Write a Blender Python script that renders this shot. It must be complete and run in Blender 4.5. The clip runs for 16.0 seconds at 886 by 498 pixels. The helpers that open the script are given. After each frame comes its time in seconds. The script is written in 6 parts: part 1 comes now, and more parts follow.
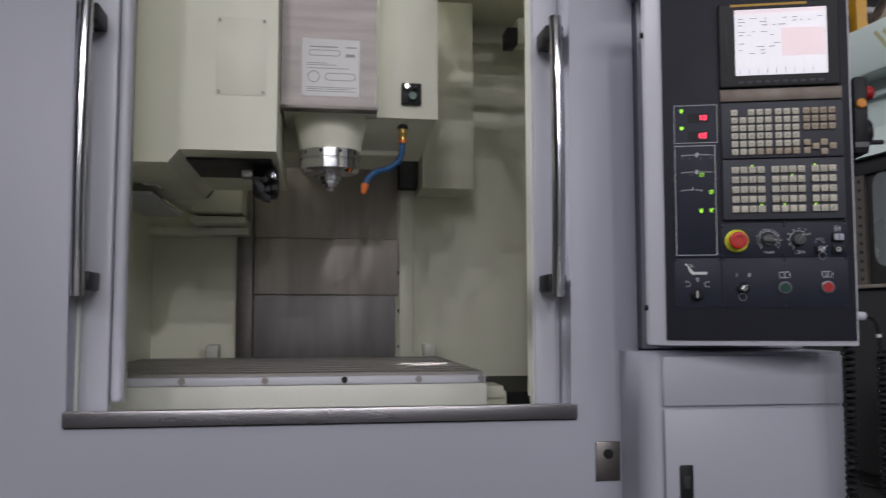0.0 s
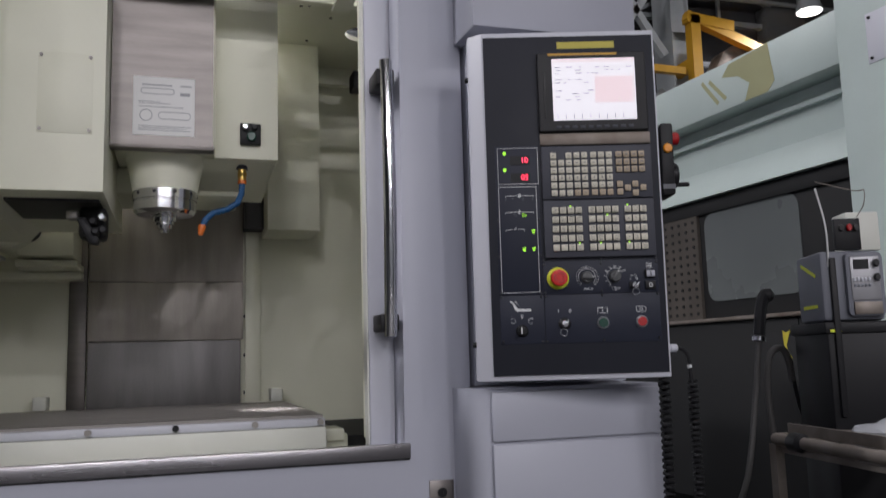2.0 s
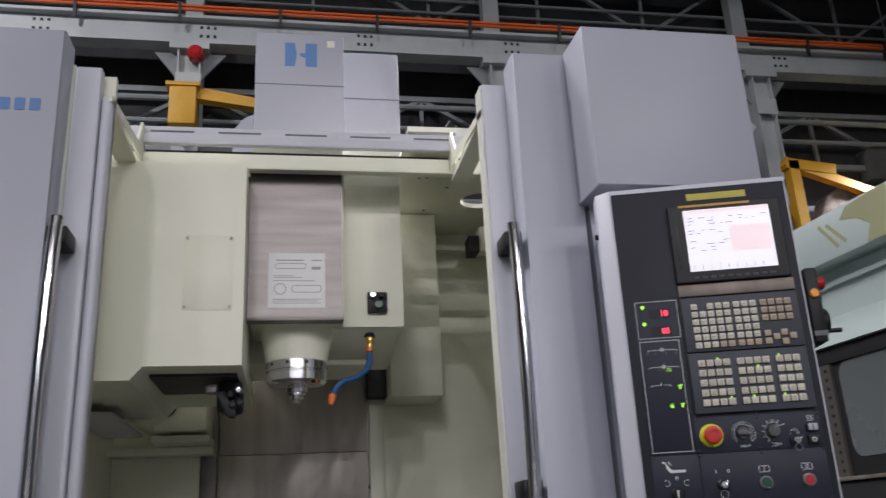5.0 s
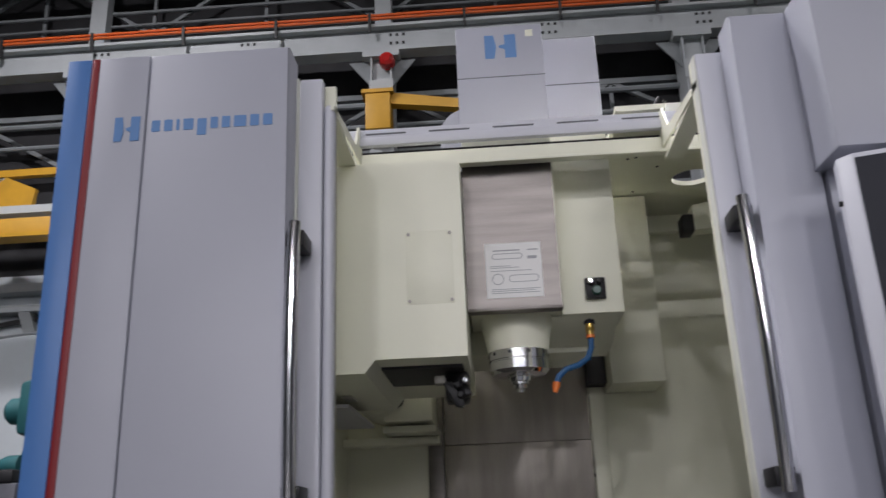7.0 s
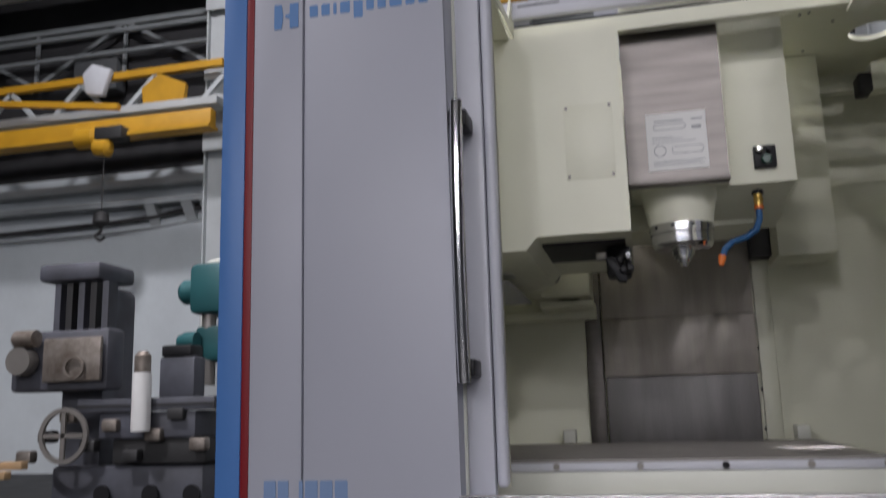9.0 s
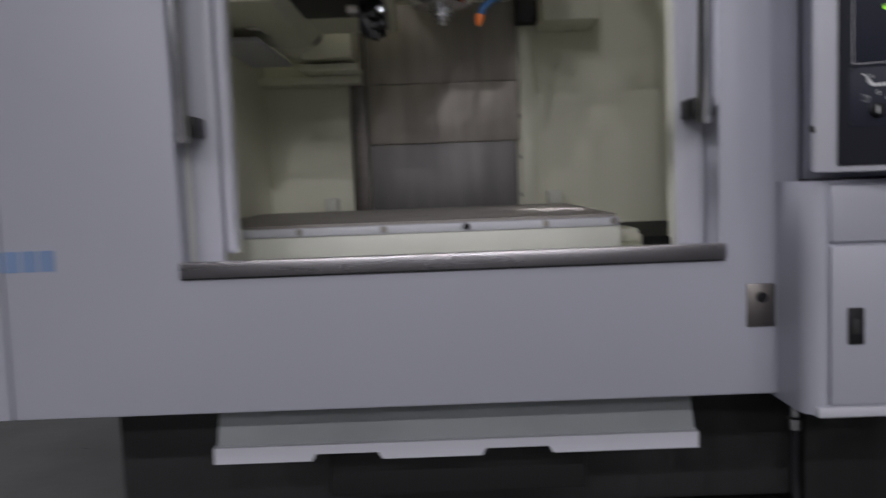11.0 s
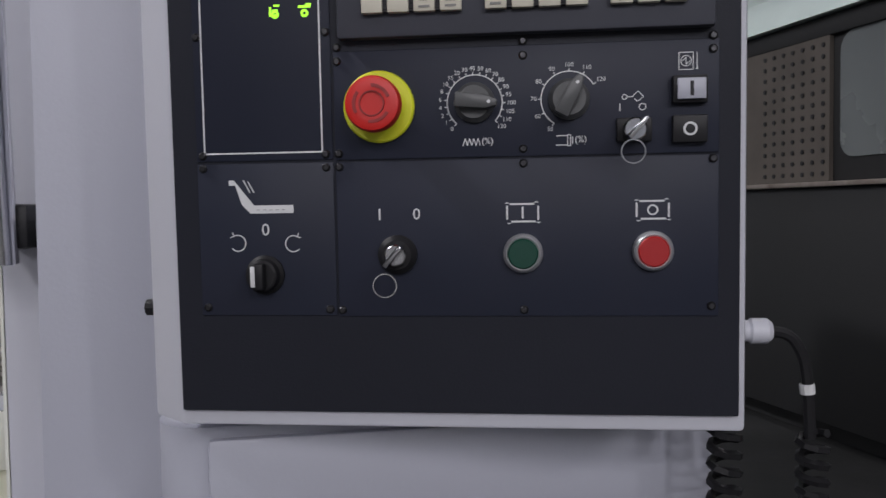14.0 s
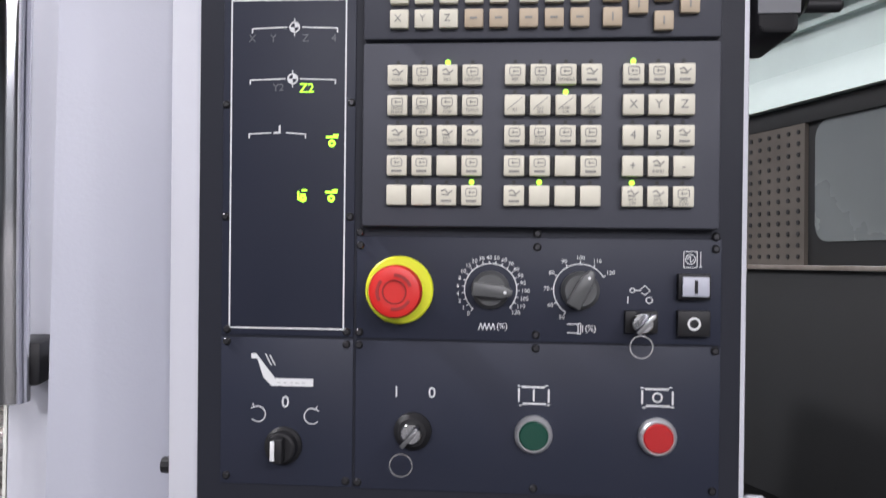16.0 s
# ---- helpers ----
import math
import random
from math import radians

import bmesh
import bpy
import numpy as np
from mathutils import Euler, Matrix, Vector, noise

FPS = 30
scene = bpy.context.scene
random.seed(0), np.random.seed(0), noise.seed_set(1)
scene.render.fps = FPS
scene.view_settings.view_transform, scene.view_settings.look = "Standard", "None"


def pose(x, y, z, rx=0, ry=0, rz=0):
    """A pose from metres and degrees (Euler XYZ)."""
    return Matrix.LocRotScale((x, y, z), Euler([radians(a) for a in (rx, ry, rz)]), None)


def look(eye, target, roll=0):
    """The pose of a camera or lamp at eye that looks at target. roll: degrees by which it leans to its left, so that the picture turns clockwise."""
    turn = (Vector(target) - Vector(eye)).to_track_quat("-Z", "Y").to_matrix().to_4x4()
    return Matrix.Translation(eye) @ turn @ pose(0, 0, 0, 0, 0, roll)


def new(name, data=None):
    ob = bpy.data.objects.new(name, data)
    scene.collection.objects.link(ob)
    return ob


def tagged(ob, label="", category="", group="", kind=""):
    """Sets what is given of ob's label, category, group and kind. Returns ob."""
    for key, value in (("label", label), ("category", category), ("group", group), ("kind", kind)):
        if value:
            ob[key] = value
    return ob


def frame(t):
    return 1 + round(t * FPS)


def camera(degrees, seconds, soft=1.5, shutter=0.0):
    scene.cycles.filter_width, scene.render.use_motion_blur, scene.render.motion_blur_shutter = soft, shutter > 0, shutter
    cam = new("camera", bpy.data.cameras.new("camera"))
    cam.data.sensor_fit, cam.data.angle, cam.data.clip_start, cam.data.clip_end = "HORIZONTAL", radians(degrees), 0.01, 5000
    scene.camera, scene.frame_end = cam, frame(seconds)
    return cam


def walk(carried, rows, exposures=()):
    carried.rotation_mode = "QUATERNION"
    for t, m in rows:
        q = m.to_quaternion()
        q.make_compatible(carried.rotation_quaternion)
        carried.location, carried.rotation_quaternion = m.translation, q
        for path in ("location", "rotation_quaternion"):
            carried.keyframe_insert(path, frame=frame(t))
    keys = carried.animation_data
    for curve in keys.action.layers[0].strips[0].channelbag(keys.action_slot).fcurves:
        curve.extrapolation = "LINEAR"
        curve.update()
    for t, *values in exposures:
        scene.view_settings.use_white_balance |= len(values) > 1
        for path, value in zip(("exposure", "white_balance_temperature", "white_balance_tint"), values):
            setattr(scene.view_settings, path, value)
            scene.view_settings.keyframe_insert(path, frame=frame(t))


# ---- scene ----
cam = camera(55.5, 16.0, soft=1.4, shutter=0.5)
PATH = [  # seconds, eye, yaw, pitch, roll
    (0, (0.617, -0.051, 1.048), (-8.276, 4.664, -0.061)),
    (0.5, (0.644, -0.056, 1.037), (-12.157, 4.789, 0.474)),
    (1, (0.686, -0.068, 1.023), (-16.115, 4.741, 0.741)),
    (1.5, (0.710, -0.070, 1.034), (-17.654, 4.739, -0.254)),
    (2, (0.708, -0.072, 1.041), (-17.226, 7.418, -1.636)),
    (2.5, (0.707, -0.071, 1.049), (-16.859, 9.554, -1.615)),
    (3, (0.710, -0.069, 1.058), (-16.714, 12.653, -1.679)),
    (3.2, (0.711, -0.069, 1.060), (-16.681, 14.473, -2.000)),
    (5.3, (0.612, -0.042, 1.042), (-9.015, 18.739, -3.105)),
    (5.5, (0.607, -0.040, 1.042), (-7.770, 18.718, -3.201)),
    (6, (0.600, -0.034, 1.044), (-4.491, 18.545, -3.200)),
    (6.5, (0.577, -0.024, 1.045), (-0.706, 18.579, -2.680)),
    (7, (0.555, -0.027, 1.040), (3.114, 18.622, -2.203)),
    (7.5, (0.512, -0.026, 1.044), (6.377, 18.197, -2.970)),
    (8, (0.488, -0.029, 1.045), (9.850, 17.622, -2.624)),
    (8.2, (0.480, -0.030, 1.044), (11.500, 17.500, -2.400)),
    (10.3, (0.489, -0.020, 1.036), (11.600, -2.932, -1.003)),
    (10.5, (0.501, -0.001, 1.029), (9.143, -3.021, -0.989)),
    (11, (0.628, 0.134, 1.001), (0.132, -4.802, -2.141)),
    (11.5, (0.717, 0.318, 0.974), (-7.506, -6.695, -2.672)),
    (12, (0.892, 0.459, 1.086), (-12.398, -3.114, -1.953)),
    (12.5, (1.096, 0.667, 1.120), (-17.633, -3.085, -2.941)),
    (13, (1.291, 0.867, 1.132), (-14.296, -1.986, -3.571)),
    (13.5, (1.438, 1.028, 1.144), (-7.425, -2.276, 0.356)),
    (14, (1.483, 1.119, 1.146), (-9.942, -2.723, -0.881)),
    (14.5, (1.464, 1.119, 1.165), (-10.602, -1.651, -1.263)),
    (15, (1.444, 1.095, 1.199), (-10.980, -1.076, -0.430)),
    (15.5, (1.442, 1.090, 1.216), (-11.598, -0.090, -0.312)),
    (16, (1.449, 1.097, 1.241), (-11.557, 0.879, 0.741)),
]


def ahead(eye, yaw, pitch):
    a, b = radians(yaw), radians(pitch)
    return Vector(eye) + Vector((-math.sin(a) * math.cos(b), math.cos(a) * math.cos(b), math.sin(b)))


walk(cam, [(t, look(eye, ahead(eye, yaw, pitch), roll)) for t, eye, (yaw, pitch, roll) in PATH], [(0, -0.1), (1.5, -0.15), (3, 0.08), (6, 0.05), (8, 0.0), (10.5, -0.2), (12.0, -0.2), (13, -0.3), (13.9, 0.0), (14.8, 0.7), (16, 1.04)])

# ---- light of the hall: high-bay lamps under a dark roof, most added out of view, one shining through the round hole in the machine's roof ----
world = bpy.data.worlds.new("hall_air")
world.use_nodes = True
world.node_tree.nodes["Background"].inputs[0].default_value = (0.75, 0.85, 1.0, 1)
world.node_tree.nodes["Background"].inputs[1].default_value = 0.008
scene.world = world


def disc_lamp(name, at, power, size, target=None, color=(1.0, 0.97, 0.93), spread=180):
    data = bpy.data.lights.new(name, "AREA")
    data.shape, data.size, data.energy, data.color, data.spread = "DISK", size, power, color, radians(spread)
    ob = new(name, data)
    ob.matrix_world = look(at, target or (at[0], at[1] + 0.001, at[2] - 1))
    return ob


# rows added out of view to light the interior, girders and left wall
HIGH_BAYS = [(-6.0, -5.5), (0.5, -5.5), (7.0, -5.5), (-6.5, 3.0)] + [(x, y) for y in (-16.0, -23.5, -31.0) for x in (-10.0, -3.2, 3.6, 10.4)]
HIGH_BAYS = [(x, y, 9.6) for x, y in HIGH_BAYS] + [(-6.0, 7.5, 12.6), (1.0, 7.5, 12.6), (8.0, 7.5, 12.6), (12.0, 12.44, 7.36), (4.28, 5.55, 12.6)]
LAMP_COLOR = (0.99, 0.958, 1.012)
for bx, by, bz in HIGH_BAYS:
    if bx == 4.28:  # added unseen lamp, narrowed to throw the table's light pool through the round roof hole
        disc_lamp("high_bay_light", (bx, by, bz - 0.05), 32, 0.6, (1.43, 3.28, 2.42), LAMP_COLOR, 11)
    else:
        power = 760 if by < -8 else 70 if by < 0 else 800 if bx < -5 else 230
        disc_lamp("high_bay_light", (bx, by, bz - 0.05), power, 0.7, color=LAMP_COLOR)
# ---- materials ----
MATS = {}


def material(name, color, rough=0.5, metal=0.0, grain=0.06, scale=40.0, stain=0.1, stain_scale=2.5, bump=0.0, stretch=(1, 1, 1), coat=0.0, emit=0.0, dark=None):
    """A paint, metal or plastic with fine grain and broad stains."""
    m = bpy.data.materials.new(name)
    m.use_nodes = True
    nt = m.node_tree
    b = nt.nodes["Principled BSDF"]
    co = nt.nodes.new("ShaderNodeTexCoord")
    mp = nt.nodes.new("ShaderNodeMapping")
    mp.inputs["Scale"].default_value = stretch
    nt.links.new(co.outputs["Object"], mp.inputs[0])
    n1, n2 = nt.nodes.new("ShaderNodeTexNoise"), nt.nodes.new("ShaderNodeTexNoise")
    n1.inputs["Scale"].default_value, n1.inputs["Detail"].default_value = scale, 6
    n2.inputs["Scale"].default_value, n2.inputs["Detail"].default_value = stain_scale, 5
    nt.links.new(mp.outputs[0], n1.inputs["Vector"])
    nt.links.new(mp.outputs[0], n2.inputs["Vector"])
    low = dark or tuple(c * 0.55 for c in color)
    mix = nt.nodes.new("ShaderNodeMix")
    mix.data_type = "RGBA"
    r1 = nt.nodes.new("ShaderNodeMapRange")
    r1.inputs[1].default_value, r1.inputs[2].default_value, r1.inputs[3].default_value, r1.inputs[4].default_value = 0.35, 0.75, 0.0, stain
    nt.links.new(n2.outputs[0], r1.inputs[0])
    add = nt.nodes.new("ShaderNodeMath")
    add.operation, add.use_clamp = "MULTIPLY_ADD", True
    add.inputs[1].default_value = grain
    nt.links.new(n1.outputs[0], add.inputs[0])
    nt.links.new(r1.outputs[0], add.inputs[2])
    nt.links.new(add.outputs[0], mix.inputs["Factor"])
    mix.inputs["A"].default_value, mix.inputs["B"].default_value = (*color, 1), (*low, 1)
    nt.links.new(mix.outputs["Result"], b.inputs["Base Color"])
    rr = nt.nodes.new("ShaderNodeMapRange")
    rr.inputs[3].default_value, rr.inputs[4].default_value = max(rough - 0.1, 0.03), min(rough + 0.12, 1)
    nt.links.new(n2.outputs[0], rr.inputs[0])
    nt.links.new(rr.outputs[0], b.inputs["Roughness"])
    b.inputs["Metallic"].default_value = metal
    b.inputs["Coat Weight"].default_value = coat
    if bump:
        bp = nt.nodes.new("ShaderNodeBump")
        bp.inputs["Strength"].default_value, bp.inputs["Distance"].default_value = bump, 0.002
        nt.links.new(n1.outputs[0], bp.inputs["Height"])
        nt.links.new(bp.outputs[0], b.inputs["Normal"])
    if emit:
        b.inputs["Emission Color"].default_value, b.inputs["Emission Strength"].default_value = (*color, 1), emit
    MATS[name] = m
    return m


SKIN = material("grey_powder_coat", (0.44, 0.452, 0.518), 0.42, grain=0.05, scale=260, stain=0.10, stain_scale=1.6, bump=0.08)
SKIN_EDGE = material("pale_grey_edge_paint", (0.60, 0.61, 0.67), 0.4, grain=0.05, scale=200, stain=0.08)
CREAM = material("cream_paint", (0.83, 0.83, 0.69), 0.45, grain=0.05, scale=120, stain=0.16, stain_scale=2.2, bump=0.05, dark=(0.46, 0.46, 0.34))
CREAM_TOP = material("pale_cream_paint", (0.74, 0.75, 0.68), 0.42, grain=0.05, scale=120, stain=0.1)
BLUE = material("blue_paint", (0.075, 0.20, 0.50), 0.4, stain=0.15, scale=200)
RED = material("dark_red_paint", (0.21, 0.006, 0.012), 0.5, stain=0.15, scale=200)
LOGO = material("blue_vinyl", (0.10, 0.24, 0.52), 0.5, stain=0.1, scale=200)
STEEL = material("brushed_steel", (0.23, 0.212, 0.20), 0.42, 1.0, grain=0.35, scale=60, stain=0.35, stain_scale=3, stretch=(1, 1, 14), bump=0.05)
SILL = material("polished_sill_steel", (0.40, 0.385, 0.40), 0.28, 1.0, grain=0.15, scale=60, stain=0.3, stain_scale=3, stretch=(1, 1, 10))
WAYCOVER = material("dull_steel_sheet", (0.44, 0.405, 0.37), 0.5, 0.55, grain=0.3, scale=50, stain=0.45, stain_scale=2.4, stretch=(8, 1, 1))
CHROME = material("chrome", (0.72, 0.72, 0.74), 0.12, 1.0, grain=0.1, stain=0.2, scale=30)
IRON = material("machined_iron", (0.33, 0.31, 0.29), 0.42, 0.55, grain=0.25, scale=80, stain=0.4, stretch=(1, 9, 1))
RING = material("satin_ring_metal", (0.70, 0.70, 0.72), 0.3, 0.6, stain=0.1)
BLACK = material("black_plastic", (0.018, 0.018, 0.02), 0.42, grain=0.1, scale=300, stain=0.2)
# dark steel parts, and boxes that stand in for shade in gaps
SHADOW = material("dark_steel_and_shade", (0.03, 0.03, 0.031), 0.6, grain=0.2, stain=0.4)
PANEL = material("charcoal_panel_paint", (0.024, 0.026, 0.035), 0.5, grain=0.12, scale=500, stain=0.35, stain_scale=9, bump=0.1, dark=(0.018, 0.019, 0.026))
PANEL2 = material("slate_panel_paint", (0.022, 0.026, 0.042), 0.45, grain=0.1, scale=500, stain=0.3, stain_scale=12, dark=(0.03, 0.03, 0.045))
KEYBED = material("keypad_grey_plastic", (0.07, 0.073, 0.09), 0.5, grain=0.1, scale=500, stain=0.2, stain_scale=14)
KEY = material("ivory_key_plastic", (0.68, 0.65, 0.54), 0.5, grain=0.1, scale=300, stain=0.2, stain_scale=30)
KEY_TAN = material("tan_key_plastic", (0.48, 0.39, 0.28), 0.5, grain=0.1, scale=300, stain=0.25, stain_scale=30)
INK = material("grey_key_ink", (0.24, 0.235, 0.22), 0.6)
WHITE = material("white_ink", (0.72, 0.73, 0.74), 0.5, stain=0.15, scale=300)
DIM = material("faded_grey_ink", (0.12, 0.125, 0.14), 0.5)
PAPER = material("white_label_paper", (0.80, 0.80, 0.79), 0.55, stain=0.08)
PALE_INK = material("pale_grey_ink", (0.36, 0.37, 0.39), 0.6)
ESTOP_RED = material("red_button_plastic", (0.64, 0.018, 0.014), 0.42, stain=0.12, scale=100)
ESTOP_DARK = material("dark_red_ink", (0.30, 0.02, 0.02), 0.4)
ESTOP_YELLOW = material("yellow_plastic", (0.72, 0.78, 0.03), 0.38, stain=0.08)
GREEN_BTN = material("dark_green_button", (0.004, 0.055, 0.035), 0.3)
RED_BTN = material("red_button", (0.40, 0.006, 0.008), 0.45)
LED_GREEN = material("lit_green_led", (0.42, 1.0, 0.04), 0.4, emit=0.8, stain=0, grain=0)
LED_RED = material("lit_red_led", (1.0, 0.04, 0.10), 0.4, emit=3.0, stain=0, grain=0)
SCREEN = material("lit_screen", (0.86, 0.84, 0.90), 0.25, emit=0.48, stain=0.05, grain=0.02)
SCREEN_PINK = material("lit_pink_screen", (0.90, 0.72, 0.76), 0.25, emit=0.42, stain=0.05, grain=0.02)
SCREEN_INK = material("grey_screen_text", (0.34, 0.33, 0.38), 0.3, emit=0.30, stain=0, grain=0)
TAPE = material("yellow_tape", (0.55, 0.47, 0.05), 0.5, stain=0.25)
ORANGE_TAPE = material("orange_strip", (0.62, 0.34, 0.03), 0.5, stain=0.2)
CONCRETE = material("dirty_concrete", (0.019, 0.019, 0.020), 0.65, grain=0.5, scale=18, stain=0.95, stain_scale=1.7, bump=0.5, dark=(0.005, 0.006, 0.006))
WALL = material("white_wall_paint", (0.62, 0.67, 0.70), 0.7, grain=0.15, scale=8, stain=0.35, stain_scale=0.7)
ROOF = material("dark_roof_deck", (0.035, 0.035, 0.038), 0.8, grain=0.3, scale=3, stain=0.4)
GIRDER = material("pale_grey_girder_paint", (0.50, 0.53, 0.54), 0.55, grain=0.15, scale=14, stain=0.4, stain_scale=1.2)
TRUSS = material("grey_truss_paint", (0.26, 0.28, 0.29), 0.6, grain=0.2, scale=10, stain=0.4)
DARK_TRUSS = material("dark_truss_paint", (0.075, 0.08, 0.085), 0.7, stain=0.4)
CRANE = material("crane_yellow_paint", (0.62, 0.33, 0.02), 0.5, grain=0.2, scale=12, stain=0.4)
CONDUIT = material("orange_bar_plastic", (0.80, 0.15, 0.03), 0.45, stain=0.2)
PALE_GREEN = material("pale_green_paint", (0.47, 0.55, 0.525), 0.45, grain=0.08, scale=60, stain=0.25, stain_scale=2, bump=0.05)
BARE_PATCH = material("olive_primer", (0.34, 0.34, 0.19), 0.7, stain=0.3, scale=60)
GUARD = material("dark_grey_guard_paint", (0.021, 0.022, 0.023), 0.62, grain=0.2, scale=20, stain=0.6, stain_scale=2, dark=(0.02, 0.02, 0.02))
RADIO_GREY = material("grey_radio_plastic", (0.19, 0.20, 0.235), 0.5, stain=0.2)
RADIO_SILVER = material("silver_radio_plastic", (0.40, 0.40, 0.42), 0.35, 0.4, stain=0.2)
HOSE_GREY = material("grey_rubber_hose", (0.075, 0.072, 0.07), 0.6, stain=0.4)
HOSE_BLUE = material("blue_hose_plastic", (0.012, 0.09, 0.24), 0.4)
HOSE_ORANGE = material("orange_plastic", (0.75, 0.18, 0.03), 0.4)
BRASS = material("brass", (0.62, 0.42, 0.12), 0.3, 1.0)
RUSTY = material("worn_steel_tube", (0.34, 0.31, 0.28), 0.5, 0.6, grain=0.4, scale=30, stain=0.7, stain_scale=6, dark=(0.10, 0.07, 0.05))
MILL_GREY = material("old_grey_machine_paint", (0.095, 0.10, 0.125), 0.55, grain=0.3, scale=14, stain=0.7, stain_scale=2.5, dark=(0.05, 0.05, 0.055))
TEAL = material("teal_machine_paint", (0.022, 0.11, 0.12), 0.45, stain=0.4)
CLOTH = material("white_rag_cloth", (0.62, 0.64, 0.68), 0.9, stain=0.3)
CLOTH_BLUE = material("blue_rag_cloth", (0.05, 0.16, 0.32), 0.9, stain=0.3)
WOOD = material("raw_timber", (0.42, 0.28, 0.15), 0.7, grain=0.4, scale=20, stain=0.3, stretch=(1, 1, 8))
AMBER = material("amber_lens", (0.75, 0.28, 0.02), 0.2, stain=0.05)
RED_LENS = material("red_lens", (0.45, 0.02, 0.02), 0.2, stain=0.05)
LAMP_WHITE = material("lit_lamp", (1.0, 0.98, 0.94), 0.4, emit=5.0, stain=0, grain=0)
WINDOW_LIGHT = material("bright_window", (0.9, 0.95, 1.0), 0.4, emit=2.5, stain=0, grain=0)
GLASS_DULL = material("scratched_window", (0.11, 0.122, 0.122), 0.28, stain=0.25, stain_scale=2, grain=0.08)
PEG = material("pegboard_brown", (0.075, 0.065, 0.055), 0.6, stain=0.5, stain_scale=5)


# ---- mesh helpers ----
ROOTS = {}


def thing(name, at=(0, 0, 0), label="", category="", group="", kind=""):
    ob = new(name)
    ob.location = at
    ROOTS[ob.name] = Matrix.Translation(Vector(at)).inverted()
    return tagged(ob, label, category, group, kind)


def finish(name, bm, mat, label=""):
    me = bpy.data.meshes.new(name)
    bmesh.ops.recalc_face_normals(bm, faces=bm.faces)
    bm.to_mesh(me)
    bm.free()
    me.materials.append(mat)
    me.shade_smooth()
    me.set_sharp_from_angle(angle=radians(32))
    ob = new(name, me)
    if label:
        ob["label"] = label
    return ob


def part(name, bm, mat, parent, label=""):
    ob = finish(name, bm, mat, label)
    ob.parent = parent
    if parent.name in ROOTS:
        ob.matrix_parent_inverse = ROOTS[parent.name]
    return ob


def structure(name, bm, mat, label="", category=""):
    return tagged(finish(name, bm, mat), label, category, "", "structure")


def box(x0, x1, y0, y1, z0, z1, bev=0.0, bm=None, seg=2):
    bm = bm or bmesh.new()
    vs = [bm.verts.new((x, y, z)) for x in (x0, x1) for y in (y0, y1) for z in (z0, z1)]
    fs = [bm.faces.new([vs[i] for i in f]) for f in ((0, 1, 3, 2), (4, 6, 7, 5), (0, 4, 5, 1), (2, 3, 7, 6), (0, 2, 6, 4), (1, 5, 7, 3))]
    if bev:
        es = list({e for f in fs for e in f.edges})
        bmesh.ops.bevel(bm, geom=es, offset=bev, segments=seg, affect="EDGES", profile=0.5)
    return bm


def beam(a, b, w, h=None, bm=None):
    """A square bar from a to b."""
    bm = bm or bmesh.new()
    a, b = Vector(a), Vector(b)
    d = (b - a).normalized()
    s = d.cross(Vector((0, 0, 1)) if abs(d.z) < 0.95 else Vector((0, 1, 0))).normalized()
    u = s.cross(d)
    h = h or w
    vs = [bm.verts.new(p + s * i * w / 2 + u * j * h / 2) for p in (a, b) for i, j in ((-1, -1), (1, -1), (1, 1), (-1, 1))]
    for f in ((0, 1, 2, 3), (7, 6, 5, 4), (0, 4, 5, 1), (1, 5, 6, 2), (2, 6, 7, 3), (3, 7, 4, 0)):
        bm.faces.new([vs[i] for i in f])
    return bm


def lathe(a, b, profile, n=24, bm=None):
    """Rings (distance along a-b, radius) turned round the line from a to b."""
    bm = bm or bmesh.new()
    a, b = Vector(a), Vector(b)
    d = (b - a).normalized()
    s = d.cross(Vector((0, 0, 1)) if abs(d.z) < 0.9 else Vector((1, 0, 0))).normalized()
    u = s.cross(d)
    rings = []
    for t, r in profile:
        rings.append([bm.verts.new(a + d * t + (s * math.cos(2 * math.pi * k / n) + u * math.sin(2 * math.pi * k / n)) * max(r, 1e-4)) for k in range(n)])
    for p, q in zip(rings, rings[1:]):
        for k in range(n):
            bm.faces.new((p[k], p[(k + 1) % n], q[(k + 1) % n], q[k]))
    bm.faces.new(rings[0])
    bm.faces.new(rings[-1][::-1])
    return bm


def rod(a, b, r, n=20, bm=None, bev=0.0):
    L = (Vector(b) - Vector(a)).length
    prof = [(0, r), (L, r)] if not bev else [(0, r - bev), (bev, r), (L - bev, r), (L, r - bev)]
    return lathe(a, b, prof, n, bm)


